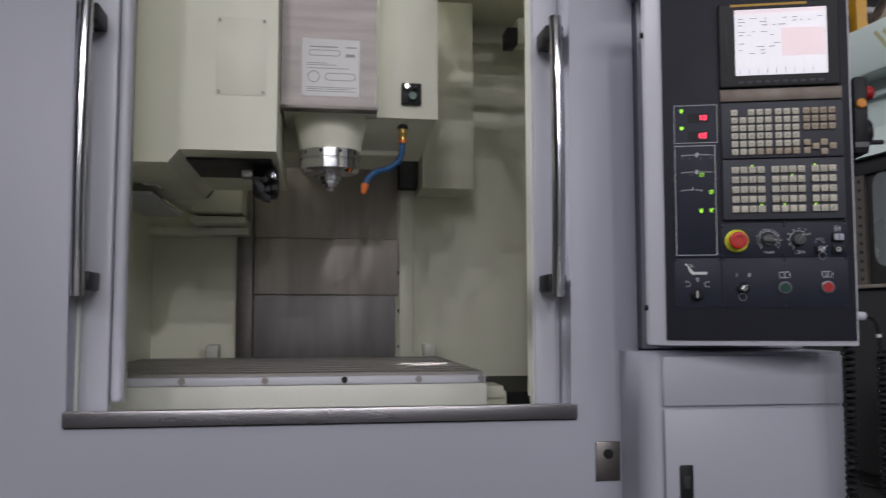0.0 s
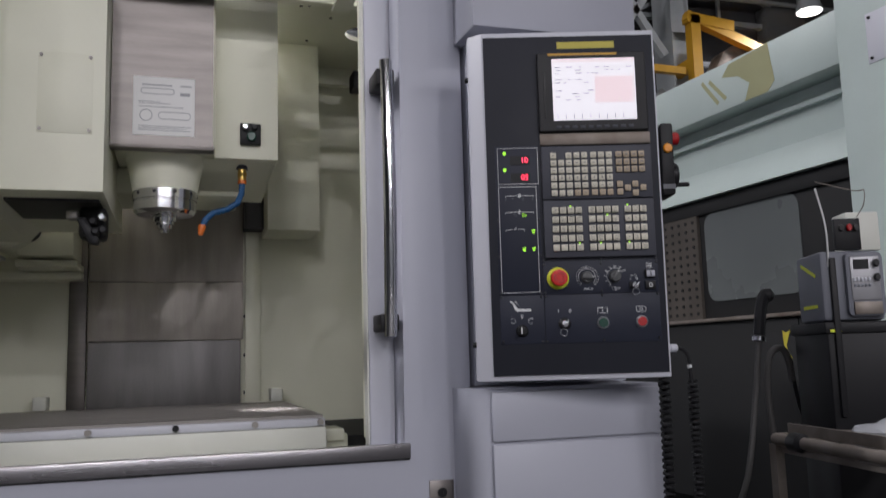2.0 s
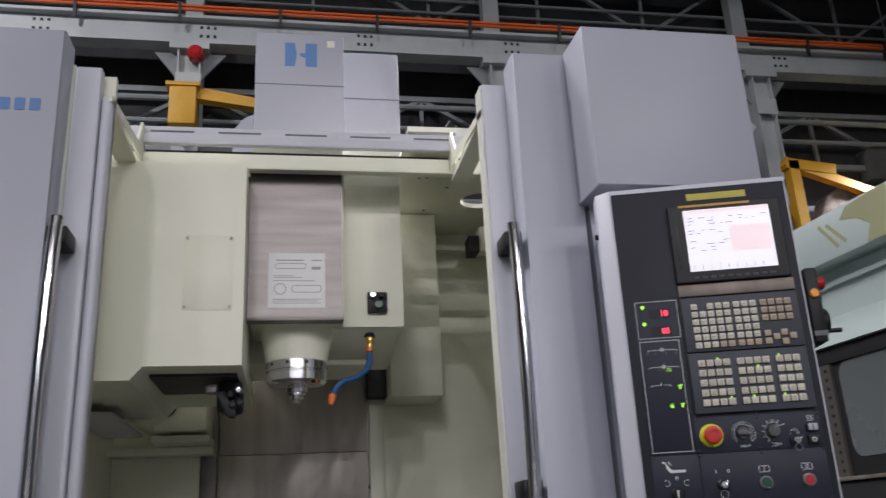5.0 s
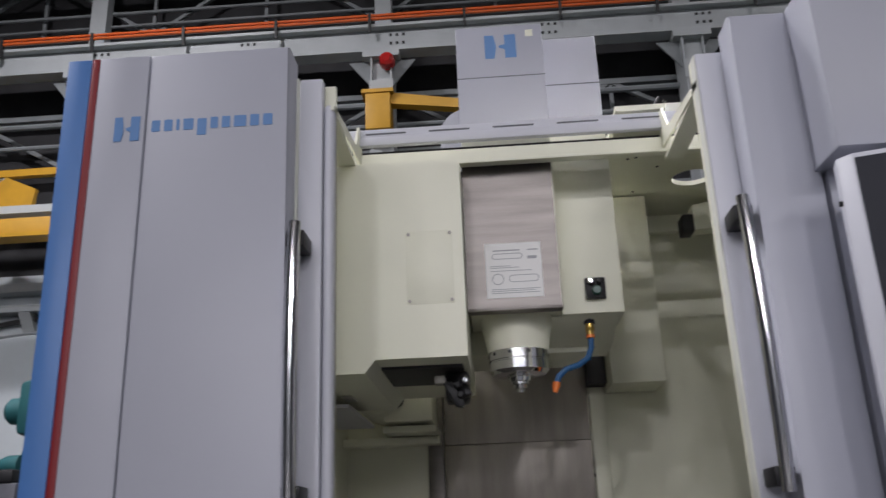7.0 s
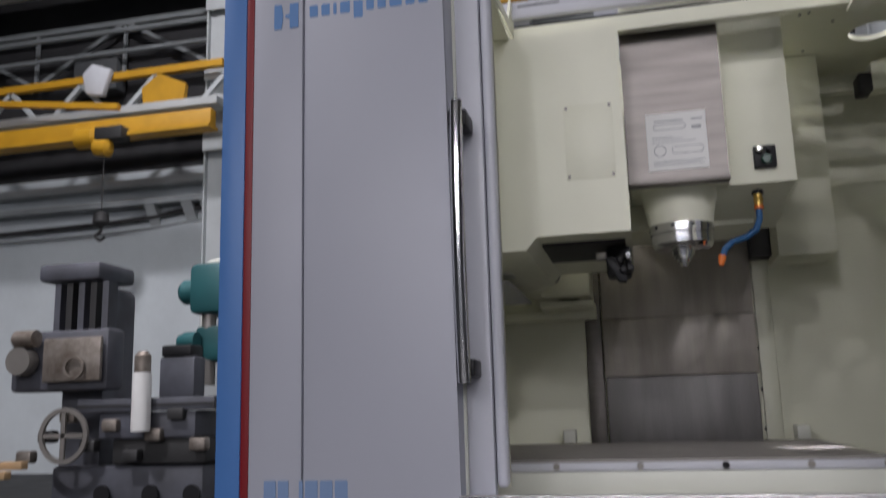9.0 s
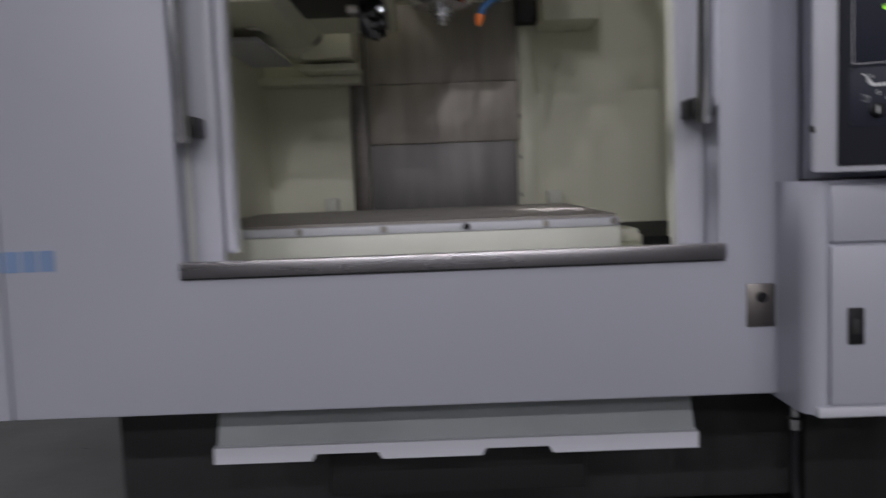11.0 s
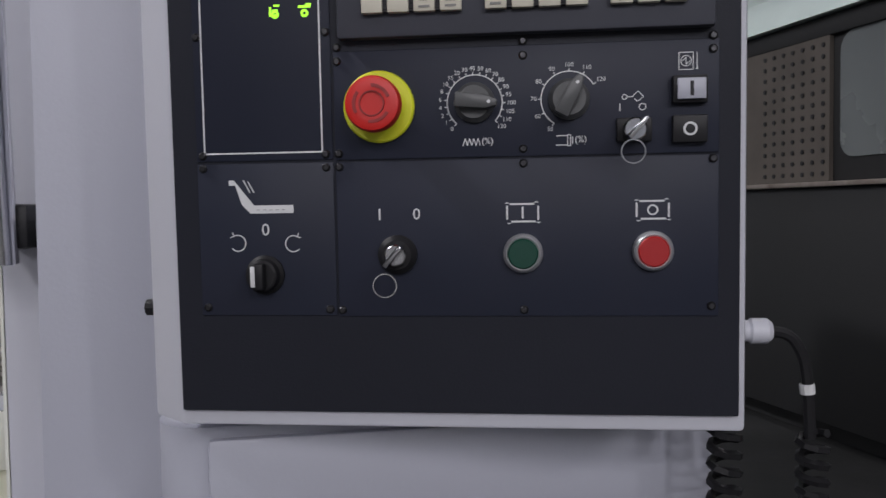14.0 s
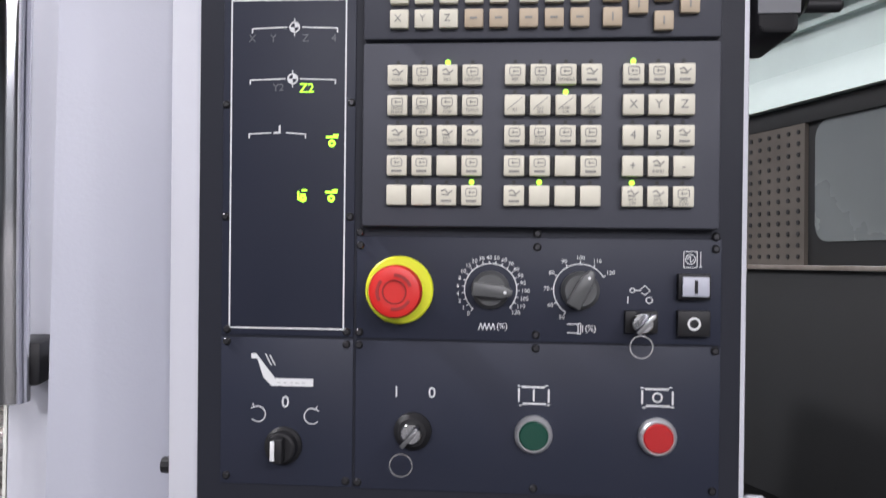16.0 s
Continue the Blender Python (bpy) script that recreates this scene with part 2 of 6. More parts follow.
def tube(pts, r, n=8, bm=None, smooth=4):
    """A round hose through the points, smoothed."""
    bm = bm or bmesh.new()
    P = [Vector(p) for p in pts]
    Q = []
    for i in range(len(P) - 1):
        p0, p1, p2, p3 = P[max(i - 1, 0)], P[i], P[i + 1], P[min(i + 2, len(P) - 1)]
        for k in range(smooth):
            t = k / smooth
            Q.append(0.5 * ((2 * p1) + (p2 - p0) * t + (2 * p0 - 5 * p1 + 4 * p2 - p3) * t * t + (3 * p1 - p0 - 3 * p2 + p3) * t ** 3))
    Q.append(P[-1])
    side, rings = None, []
    for i, q in enumerate(Q):
        d = (Q[min(i + 1, len(Q) - 1)] - Q[max(i - 1, 0)]).normalized()
        if side is None:
            side = d.cross(Vector((0.3, 0.2, 1))).normalized()
        side = (side - d * side.dot(d)).normalized()
        up = d.cross(side)
        rings.append([bm.verts.new(q + (side * math.cos(2 * math.pi * k / n) + up * math.sin(2 * math.pi * k / n)) * r) for k in range(n)])
    for p, q in zip(rings, rings[1:]):
        for k in range(n):
            bm.faces.new((p[k], p[(k + 1) % n], q[(k + 1) % n], q[k]))
    bm.faces.new(rings[0])
    bm.faces.new(rings[-1][::-1])
    return bm


def coil(a, b, r, turns, wire, bm=None):
    """A coiled cord hanging from a to b."""
    a, b = Vector(a), Vector(b)
    pts = []
    for i in range(turns * 8 + 1):
        t = i / (turns * 8)
        c = a.lerp(b, t)
        pts.append(c + Vector((math.cos(i * math.pi / 4) * r, math.sin(i * math.pi / 4) * r, 0)))
    return tube(pts, wire, 5, bm, 1)


def prism(pts, axis, lo, hi, bm=None, bev=0.0):
    """A polygon of 2D points drawn out along an axis (x: points are y, z; y: x, z; z: x, y)."""
    bm = bm or bmesh.new()
    put = {"x": lambda p, s: (s, p[0], p[1]), "y": lambda p, s: (p[0], s, p[1]), "z": lambda p, s: (p[0], p[1], s)}[axis]
    A, B = [bm.verts.new(put(p, lo)) for p in pts], [bm.verts.new(put(p, hi)) for p in pts]
    fs = [bm.faces.new(A), bm.faces.new(B[::-1])]
    for i in range(len(pts)):
        j = (i + 1) % len(pts)
        fs.append(bm.faces.new((A[i], B[i], B[j], A[j])))
    if bev:
        bmesh.ops.bevel(bm, geom=list({e for f in fs for e in f.edges}), offset=bev, segments=2, affect="EDGES", profile=0.5)
    return bm


def rounded(x0, x1, z0, z1, r, n=5):
    out = []
    for cx, cz, a in ((x1 - r, z1 - r, 0), (x0 + r, z1 - r, 90), (x0 + r, z0 + r, 180), (x1 - r, z0 + r, 270)):
        for k in range(n + 1):
            t = radians(a + 90 * k / n)
            out.append((cx + r * math.cos(t), cz + r * math.sin(t)))
    return out


def ring(c, r0, r1, y0, y1, n=28, a0=0, a1=360, bm=None):
    """A flat ring or arc in the x-z plane."""
    bm = bm or bmesh.new()
    full = a1 - a0 >= 360
    m = n if full else n + 1
    rows = []
    for k in range(m):
        t = radians(a0 + (a1 - a0) * k / n)
        rows.append([bm.verts.new((c[0] + r * math.cos(t), y, c[1] + r * math.sin(t))) for r, y in ((r0, y0), (r1, y0), (r1, y1), (r0, y1))])
    for k in range(n):
        p, q = rows[k], rows[(k + 1) % m]
        for i in range(4):
            bm.faces.new((p[i], p[(i + 1) % 4], q[(i + 1) % 4], q[i]))
    if not full:
        bm.faces.new(rows[0])
        bm.faces.new(rows[-1][::-1])
    return bm


def strokes(lines, w, y0, y1, bm=None):
    """Flat bars in the x-z plane along each line."""
    bm = bm or bmesh.new()
    for (ax, az), (bx, bz) in lines:
        _flat(bm, ax, az, bx, bz, w, y0, y1)
    return bm


def _flat(bm, ax, az, bx, bz, w, y0, y1):
    dx, dz = bx - ax, bz - az
    L = math.hypot(dx, dz) or 1
    nx, nz = -dz / L * w / 2, dx / L * w / 2
    prism([(ax + nx, az + nz), (ax - nx, az - nz), (bx - nx, bz - nz), (bx + nx, bz + nz)], "y", y0, y1, bm)


def words(name, text, at, size, mat, parent, label="", align="CENTER", lift=0.0004):
    """Flat lettering in the x-z plane, facing -y."""
    cu = bpy.data.curves.new(name, "FONT")
    cu.body, cu.size, cu.align_x, cu.align_y, cu.extrude, cu.resolution_u = text, size, align, "CENTER", lift, 2
    tmp = bpy.data.objects.new(name, cu)
    me = bpy.data.meshes.new_from_object(tmp)
    bpy.data.objects.remove(tmp)
    me.transform(Matrix.Translation(at) @ Matrix.Rotation(radians(90), 4, "X"))
    me.materials.clear()
    me.materials.append(mat)
    ob = new(name, me)
    ob.parent = parent
    if parent.name in ROOTS:
        ob.matrix_parent_inverse = ROOTS[parent.name]
    if label:
        ob["label"] = label
    return ob
UNSEEN_WALL = material("unseen_dark_grey_wall", (0.13, 0.14, 0.15), 0.8, grain=0.2, scale=6, stain=0.5, stain_scale=0.6)
DARK_SHEET = material("darker_steel_sheet", (0.25, 0.24, 0.24), 0.55, 0.6, grain=0.3, scale=50, stain=0.45, stain_scale=2.4, stretch=(8, 1, 1))


def smudge(name, color, scale, strength):
    """Oil smear that fades out to its edge, thin over the paint below."""
    m = material(name, color, 0.55)
    nt = m.node_tree
    co, no = nt.nodes.new("ShaderNodeTexCoord"), nt.nodes.new("ShaderNodeTexNoise")
    no.inputs["Scale"].default_value, no.inputs["Detail"].default_value = scale, 6
    gr = nt.nodes.new("ShaderNodeTexGradient")
    gr.gradient_type = "SPHERICAL"
    mp = nt.nodes.new("ShaderNodeMapping")
    mp.inputs["Location"].default_value, mp.inputs["Scale"].default_value = (-1, -1, -1), (2, 2, 2)
    nt.links.new(co.outputs["Generated"], mp.inputs[0])
    nt.links.new(mp.outputs[0], gr.inputs[0])
    nt.links.new(co.outputs["Object"], no.inputs["Vector"])
    mr, mu = nt.nodes.new("ShaderNodeMapRange"), nt.nodes.new("ShaderNodeMath")
    mr.inputs[1].default_value, mr.inputs[2].default_value, mr.inputs[4].default_value = 0.42, 0.68, strength
    mu.operation, mu.use_clamp = "MULTIPLY", True
    nt.links.new(no.outputs[0], mr.inputs[0])
    nt.links.new(mr.outputs[0], mu.inputs[0])
    nt.links.new(gr.outputs[1], mu.inputs[1])
    nt.links.new(mu.outputs[0], nt.nodes["Principled BSDF"].inputs["Alpha"])
    return m


SMUDGE = smudge("oily_smudge", (0.10, 0.105, 0.08), 26, 1.5)
for m in (PANEL, PANEL2, GUARD, KEYBED, BLACK):
    m.node_tree.nodes["Principled BSDF"].inputs["Specular IOR Level"].default_value = 0.22
FADED_BLUE = material("faded_blue_vinyl", (0.20, 0.30, 0.50), 0.5, stain=0.3, scale=200)
BLACKED = material("blackened_screw_steel", (0.06, 0.06, 0.065), 0.3, 0.8, stain=0.3)

# ---- hall ----
structure("floor", box(-30, 30, -32, 15, -0.2, 0), CONCRETE, "dirty dark concrete shop floor with oil stains", "floor")
structure("ceiling", box(-30, 30, -32, 15, 14.5, 14.8), ROOF, "dark steel roof deck high over the hall", "ceiling")
wall_n = structure("wall_north", box(-30, 30, 14.6, 14.9, 0, 5.9), WALL, "white painted wall behind the old machines", "wall")
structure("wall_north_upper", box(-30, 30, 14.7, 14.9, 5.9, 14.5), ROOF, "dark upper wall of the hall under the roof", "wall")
# three unseen walls, dark to limit bounce light and darken reflections
structure("wall_south", box(-30, 30, -32.3, -32, 0, 14.5), UNSEEN_WALL, "unseen hall wall, added dark to hold down fill light", "wall")
structure("wall_west", box(-30.3, -30, -32, 15, 0, 14.5), UNSEEN_WALL, "unseen hall wall, added dark to hold down fill light", "wall")
structure("wall_east", box(30, 30.3, -32, 15, 0, 14.5), UNSEEN_WALL, "unseen hall wall, added dark to hold down fill light", "wall")

# ---- machining centre ----
F = 1.99
mc = thing("machining_center", (0.4, 2.6, 0), "large grey vertical machining centre with open doors and cream interior", "milling machine")
part("front_panel", prism([(-0.355, 0.492), (1.412, 0.492), (1.412, 2.343), (1.24, 2.343), (1.24, 0.80), (0.04, 0.80), (0.04, 2.343), (-0.355, 2.343)], "y", F, F + 0.10, bev=0.006), SKIN, mc, "grey front sheet round the door opening")
part("corner_panel", box(-0.503, -0.359, F + 0.001, F + 0.10, 0.492, 2.345, 0.004), SKIN, mc)
part("stripe", box(-0.526, -0.503, F + 0.002, F + 0.10, 0.492, 2.345, 0.003), RED, mc, "dark red vertical stripe")
part("stripe", box(-0.596, -0.527, F + 0.003, F + 0.10, 0.492, 2.345, 0.004), BLUE, mc, "blue vertical stripe")
part("sill_strip", box(0.043, 1.245, F - 0.016, F + 0.012, 0.801, 0.836, 0.0012), SILL, mc, "bright stainless steel sill strip")
part("sill_seam", box(0.043, 1.245, F - 0.006, F + 0.01, 0.7965, 0.801), SHADOW, mc)
part("door_track", box(0.0405, 1.2395, F + 0.013, F + 0.13, 0.8005, 0.806), SKIN, mc)
part("oil_smudge", box(1.075, 1.30, 3.7165, 3.7185, 1.02, 1.16), SMUDGE, mc, "dark oily smudge on the lining")
part("oil_smudge", box(1.22, 1.55, 3.7165, 3.7185, 1.00, 1.08), SMUDGE, mc, "dark oily smudge on the lining")
part("oil_smudge", box(1.05, 1.45, 3.7165, 3.7185, 1.53, 1.62), SMUDGE, mc, "dark oily smudge on the lining")
part("side_panel", box(-0.596, -0.57, F + 0.10, 4.4, 0.492, 2.345, 0.004), SKIN, mc)
part("side_panel", box(1.89, 1.915, F + 0.12, 4.4, 0.492, 2.342, 0.004), SKIN, mc)
part("rear_panel", box(-0.57, 1.89, 4.38, 4.4, 0.492, 2.345), SKIN, mc)
# sliding doors, both slid open behind the front panels
for side, xo, xi in ((-1, 0.045, 0.142), (1, 1.262, 1.166)):
    inner = xi + 0.03 * side if side < 0 else xi + 0.004
    door = part("sliding_door", box(min(xo, inner), max(xo, inner), 2.092, 2.13, 0.808, 2.295, 0.006), SKIN_EDGE, mc, "grey sliding door leaf pushed open")
    if side > 0:
        part("edge_seal", box(xi, xi + 0.0035, 2.096, 2.135, 0.808, 2.29), CREAM_TOP, door)
    else:
        part("door_edge", box(min(xi, xi + side * 0.028), max(xi, xi + side * 0.028), 2.10, 2.16, 0.842, 2.215, 0.012, seg=3), SKIN_EDGE, door, "pale rounded edge strip of the door")
    part("door_return", box(min(xo, xi) - (0.35 if side < 0 else 0), max(xo, xi) + (0.35 if side > 0 else 0), 2.135, 2.155, 0.842, 2.29), CREAM, door)
    part("weather_strip", box(xo - 0.012 if side < 0 else xo - 0.018, xo + 0.002 if side < 0 else xo - 0.004, 2.078, 2.0915, 0.808, 2.29), CREAM_TOP, door)
    hx = 0.064 if side < 0 else 1.204
    handle = part("door_handle", tube([(hx, 1.988, 1.10), (hx, 1.976, 1.25), (hx, 1.970, 1.46), (hx, 1.976, 1.67), (hx, 1.988, 1.815)], 0.0165, 16), CHROME, door, "long polished chrome door handle bar")
    for hz in (1.135, 1.775):
        part("handle_mount", box(hx - 0.024, hx + 0.024, 1.992, 2.086, hz - 0.022, hz + 0.022, 0.005), BLACK, door)
    arm_x = xi + side * 0.004
    brk = prism([(2.10, 2.215), (2.10, 2.195), (2.62, 2.245), (2.62, 2.37), (2.56, 2.37), (2.50, 2.275)], "x", arm_x - 0.004, arm_x + 0.004)
    part("door_bracket", brk, CREAM, door, "cream folded door hanger bracket")
    part("door_bracket", box(min(arm_x, arm_x + side * 0.06), max(arm_x, arm_x + side * 0.06), 2.12, 2.60, 2.20, 2.212), CREAM, door)
# upper guide rail and lintel over the opening
part("guide_rail", box(0.0, 1.30, 2.59, 2.63, 2.342, 2.374, 0.003), SKIN_EDGE, mc, "pale upper door guide rail")
part("guide_rail", box(0.0, 1.30, 2.575, 2.60, 2.306, 2.338, 0.003), SKIN_EDGE, mc, "pale upper door guide rail")
for k in range(5):
    part("rail_slot", box(0.16 + k * 0.22, 0.30 + k * 0.22, 2.5885, 2.5905, 2.352, 2.358), DIM, mc)
part("lintel", box(-0.57, 1.89, 2.60, 2.64, 2.231, 2.285, 0.004), CREAM, mc)
part("lintel_lip", box(-0.57, 1.89, 2.585, 2.60, 2.224, 2.236, 0.002), CREAM, mc)
# near-black bar painted in for the dark gap behind the lintel
part("roof_shade_bar", box(-0.57, 1.89, 2.64, 2.72, 2.27, 2.31), SHADOW, mc)
# interior lining
part("lining_back", box(-0.57, 1.89, 3.72, 3.74, 0.50, 2.42), CREAM, mc)
part("lining_side", box(-0.12, -0.10, 2.16, 3.72, 0.50, 2.30), CREAM, mc)
part("lining_side", box(1.86, 1.88, 2.16, 3.72, 0.50, 2.42), CREAM, mc)
HOLE = (1.43, 3.28)
rf = bmesh.new()
for z0, z1 in ((2.41, 2.43),):
    rings_ = []
    for k in range(32):
        a = 2 * math.pi * k / 32
        c, s_ = math.cos(a), math.sin(a)
        m = 0.25 / max(abs(c), abs(s_))
        rings_.append([rf.verts.new((HOLE[0] + r * c, HOLE[1] + r * s_, z)) for r, z in ((0.085, z0), (m, z0), (m, z1), (0.085, z1))])
    for k in range(32):
        q, w = rings_[k], rings_[(k + 1) % 32]
        for e in range(4):
            rf.faces.new((q[e], q[(e + 1) % 4], w[(e + 1) % 4], w[e]))
part("lining_roof", rf, CREAM, mc, "cream roof lining with a round hole cut through")
for x0, x1, y0, y1 in ((1.03, 1.18, 2.64, 3.72), (1.68, 1.89, 2.64, 3.72), (1.18, 1.68, 2.64, 3.03), (1.18, 1.68, 3.53, 3.72)):
    part("lining_roof", box(x0, x1, y0, y1, 2.41, 2.43), CREAM, mc)
for hx, hy in ((1.26, 3.14), (1.20, 3.40), (1.13, 3.05), (1.16, 3.04), (1.62, 3.12), (1.60, 3.45)):
    part("roof_screw_hole", rod((hx, hy, 2.407), (hx, hy, 2.411), 0.006, 8), SHADOW, mc)
part("lining_floor", box(-0.10, 1.86, 2.14, 3.72, 0.50, 0.52), CREAM, mc)
part("chip_guard", prism([(2.14, 0.79), (2.14, 0.77), (2.46, 0.60), (2.46, 0.62)], "x", -0.10, 1.86), CREAM, mc)
# rear way cover of stacked steel sheets
for n, (z0, z1, y) in enumerate(((0.86, 1.146, 3.655), (1.149, 1.394, 3.667), (1.397, 1.80, 3.679))):
    # the lowest sheet is darker than the two above
    part("way_cover_sheet", box(0.331 + 0.004 * (n == 0), 0.955 - 0.012 * (n == 0), y, y + 0.035, z0, z1, 0.003), DARK_SHEET if n == 0 else WAYCOVER, mc, "dull oily steel way cover sheet")
for sx in (0.312, 0.968):
    for sz in (0.92, 1.08, 1.25):
        part("screw", rod((sx, 3.708, sz), (sx, 3.721, sz), 0.010, 8), SHADOW, mc)
# left strip: dark steel colour stands in for the shade falling there
part("wear_strip", box(0.255, 0.325, 3.70, 3.721, 0.52, 2.0, 0.004), STEEL, mc, "lining strip with shade put in as dark steel")
part("wear_strip", box(0.965, 1.03, 3.70, 3.721, 0.52, 1.75, 0.004), CREAM, mc)
for bx in (0.17, 1.09):
    part("nozzle_block", box(bx - 0.025, bx + 0.025, 3.60, 3.70, 0.88, 0.935, 0.006), CREAM_TOP, mc)
# column cover box beside the head, at the back
part("column_cover", box(1.038, 1.256, 3.44, 3.715, 1.592, 2.405, 0.004), CREAM, mc, "cream sheet metal box hanging at the back wall")
# solid near-black box painted in for the shaded gap beside the cover
part("column_shade_box", box(0.955, 1.036, 3.60, 3.705, 1.62, 2.40), SHADOW, mc)
part("column_backing", box(0.40, 0.955, 3.30, 3.65, 1.83, 2.40), CREAM, mc)
# side tray and pipes at the left rear
part("splash_rail", box(0.09, 0.31, 3.46, 3.70, 1.435, 1.462, 0.004), CREAM, mc)
part("tool_pot_housing", box(0.10, 0.30, 3.42, 3.70, 1.475, 1.64, 0.008), CREAM, mc)
part("tool_pot_drum", lathe((0.075, 3.30, 1.585), (0.075, 3.66, 1.585), [(0, 0.085), (0.012, 0.095), (0.34, 0.095)], 28), CREAM, mc)
part("drum_hub", rod((0.14, 3.38, 1.57), (0.14, 3.45, 1.57), 0.045), SHADOW, mc)
part("tool_pot_arm", prism([(-0.10, 1.70), (0.02, 1.50), (0.06, 1.50), (-0.04, 1.74)], "y", 2.9, 3.0), CREAM_TOP, mc)
part("tray_strip", box(-0.10, 0.05, 2.88, 3.5, 1.462, 1.474), SKIN_EDGE, mc)
part("splash_rail", box(-0.10, 0.31, 3.60, 3.71, 1.40, 1.432, 0.004), CREAM, mc)
# hinge of the roof hatch
part("hinge_block", box(1.42, 1.47, 3.50, 3.60, 2.25, 2.33, 0.006), SHADOW, mc)
part("hinge_arm", prism([(1.47, 2.37), (1.72, 2.41), (1.72, 2.27), (1.47, 2.255)], "y", 3.50, 3.58), CREAM, mc)
part("hinge_bar", box(1.28, 1.44, 3.66, 3.70, 2.31, 2.345), CREAM, mc)
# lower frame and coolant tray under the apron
# base casting near-black: the shade under the machine is in its colour
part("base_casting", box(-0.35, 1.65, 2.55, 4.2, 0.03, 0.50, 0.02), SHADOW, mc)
# tray back: shade below the apron is put into a darker grey
part("tray_back", prism([(2.125, 0.374), (2.14, 0.374), (2.20, 0.50), (2.185, 0.50)], "x", 0.06, 1.215), TRUSS, mc)
tr = prism([(0.055, 0.335), (0.29, 0.335), (0.30, 0.352), (0.45, 0.352), (0.46, 0.335), (0.70, 0.335), (0.71, 0.352), (0.86, 0.352), (0.87, 0.335), (1.22, 0.335), (1.22, 0.374), (0.055, 0.374)], "y", 2.108, 2.14)
part("coolant_tray", tr, SKIN_EDGE, mc, "pale notched front lip of the coolant tray")
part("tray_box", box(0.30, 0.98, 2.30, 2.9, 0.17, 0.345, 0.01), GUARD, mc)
for fx in (-0.2, 0.6, 1.45):
    part("levelling_foot", lathe((fx, 2.75, 0), (fx, 2.75, 0.1), [(0, 0.06), (0.03, 0.06), (0.035, 0.025), (0.1, 0.025)], 16), IRON, mc)
# lock plate on the right front panel
plate = part("lock_plate", box(1.294, 1.357, F - 0.004, F + 0.001, 0.645, 0.742, 0.002), STEEL, mc, "brushed steel plate with a round hole")
part("plate_hole", ring((1.326, 0.712), 0.003, 0.012, F - 0.008, F - 0.003), BLACK, plate)
part("hole_core", rod((1.326, F - 0.0055, 0.712), (1.326, F - 0.001, 0.712), 0.011), BLACK, plate)
# marks in plain bars: maker's mark and model mark
def hmark(x, z, w, h, y, parent):
    part("maker_mark", prism([(x, z), (x + w * 0.30, z), (x + w * 0.36, z - h * 0.42), (x + w * 0.36, z - h * 0.60), (x + w * 0.30, z - h), (x, z - h)], "y", y - 0.001, y + 0.001), LOGO, parent, "blue block of the maker's mark")
    part("maker_mark", prism([(x + w * 0.64, z), (x + w, z), (x + w, z - h), (x + w * 0.64, z - h), (x + w * 0.64, z - h * 0.62), (x + w * 0.46, z - h * 0.55), (x + w * 0.46, z - h * 0.45), (x + w * 0.64, z - h * 0.42)], "y", y - 0.001, y + 0.001), LOGO, parent, "blue block of the maker's mark")
hmark(-0.442, 2.153, 0.071, 0.073, F - 0.0005, mc)
x = -0.338
for w, h in ((0.024, 0.034), (0.024, 0.034), (0.009, 0.034), (0.028, 0.034), (0.026, 0.05), (0.021, 0.034), (0.023, 0.034), (0.034, 0.034), (0.025, 0.034), (0.026, 0.034)):
    top = 2.137 if h < 0.04 else 2.135
    part("name_bar", prism(rounded(x, x + w, top - h, top, 0.003, 2), "y", F - 0.0015, F + 0.001), LOGO, mc)
    x += w + 0.0105
x = -0.458
for w in (0.032, 0.028, 0, 0.010, 0.033, 0.033, 0.033):
    if w:
        part("model_bar", prism(rounded(x, x + w, 0.827, 0.874, 0.003, 2), "y", F - 0.0015, F + 0.001), FADED_BLUE, mc)
    x += (w + 0.006) if w else 0.022
# Z axis cover standing above the opening
zc = part("axis_cover", box(0.478, 0.823, 2.917, 3.25, 2.40, 2.968, 0.006), SKIN, mc, "grey sheet metal cover of the vertical axis")
part("cover_seam", box(0.4775, 0.8235, 2.9162, 2.9175, 2.735, 2.739), DIM, zc)
hmark(0.592, 2.925, 0.125, 0.105, 2.9165, zc)
part("cover_seal", box(0.757, 0.787, 2.9155, 2.9175, 2.912, 2.942, 0.0008), CREAM, zc, "worn patch of bare metal")
part("axis_cover", box(0.825, 1.118, 3.46, 3.8, 2.42, 3.235, 0.006), SKIN, mc)
part("cover_seam", box(0.825, 1.1185, 3.459, 3.461, 2.985, 2.99), DIM, mc)
part("axis_cover_foot", prism([(0.40, 2.42), (0.478, 2.42), (0.478, 2.62), (0.44, 2.60), (0.40, 2.55)], "y", 2.95, 3.1), SKIN, mc)
part("limit_block", box(1.20, 1.25, 2.62, 2.70, 2.37, 2.42, 0.004), CREAM_TOP, mc)
part("cable_gland", rod((1.16, 2.70, 2.40), (1.20, 2.66, 2.46), 0.018), BLACK, mc)

# tool changer cover hanging at the left inside
tc = thing("tool_changer_cover", (0.2, 2.8, 1.55), "cream sheet metal cover of the tool changer inside the machine", "machine cover")
# unseen rear depth added to the body to shade the space below it
part("cover_body", prism([(-0.099, 1.507), (0.165, 1.507), (0.198, 1.547), (0.481, 1.547), (0.481, 2.195), (-0.099, 2.195)], "y", 2.497, 3.30), CREAM, tc)
part("cover_plate", box(0.30, 0.448, 2.4955, 2.4975, 1.715, 1.955, 0.001), CREAM, tc, "screwed cream inspection plate")
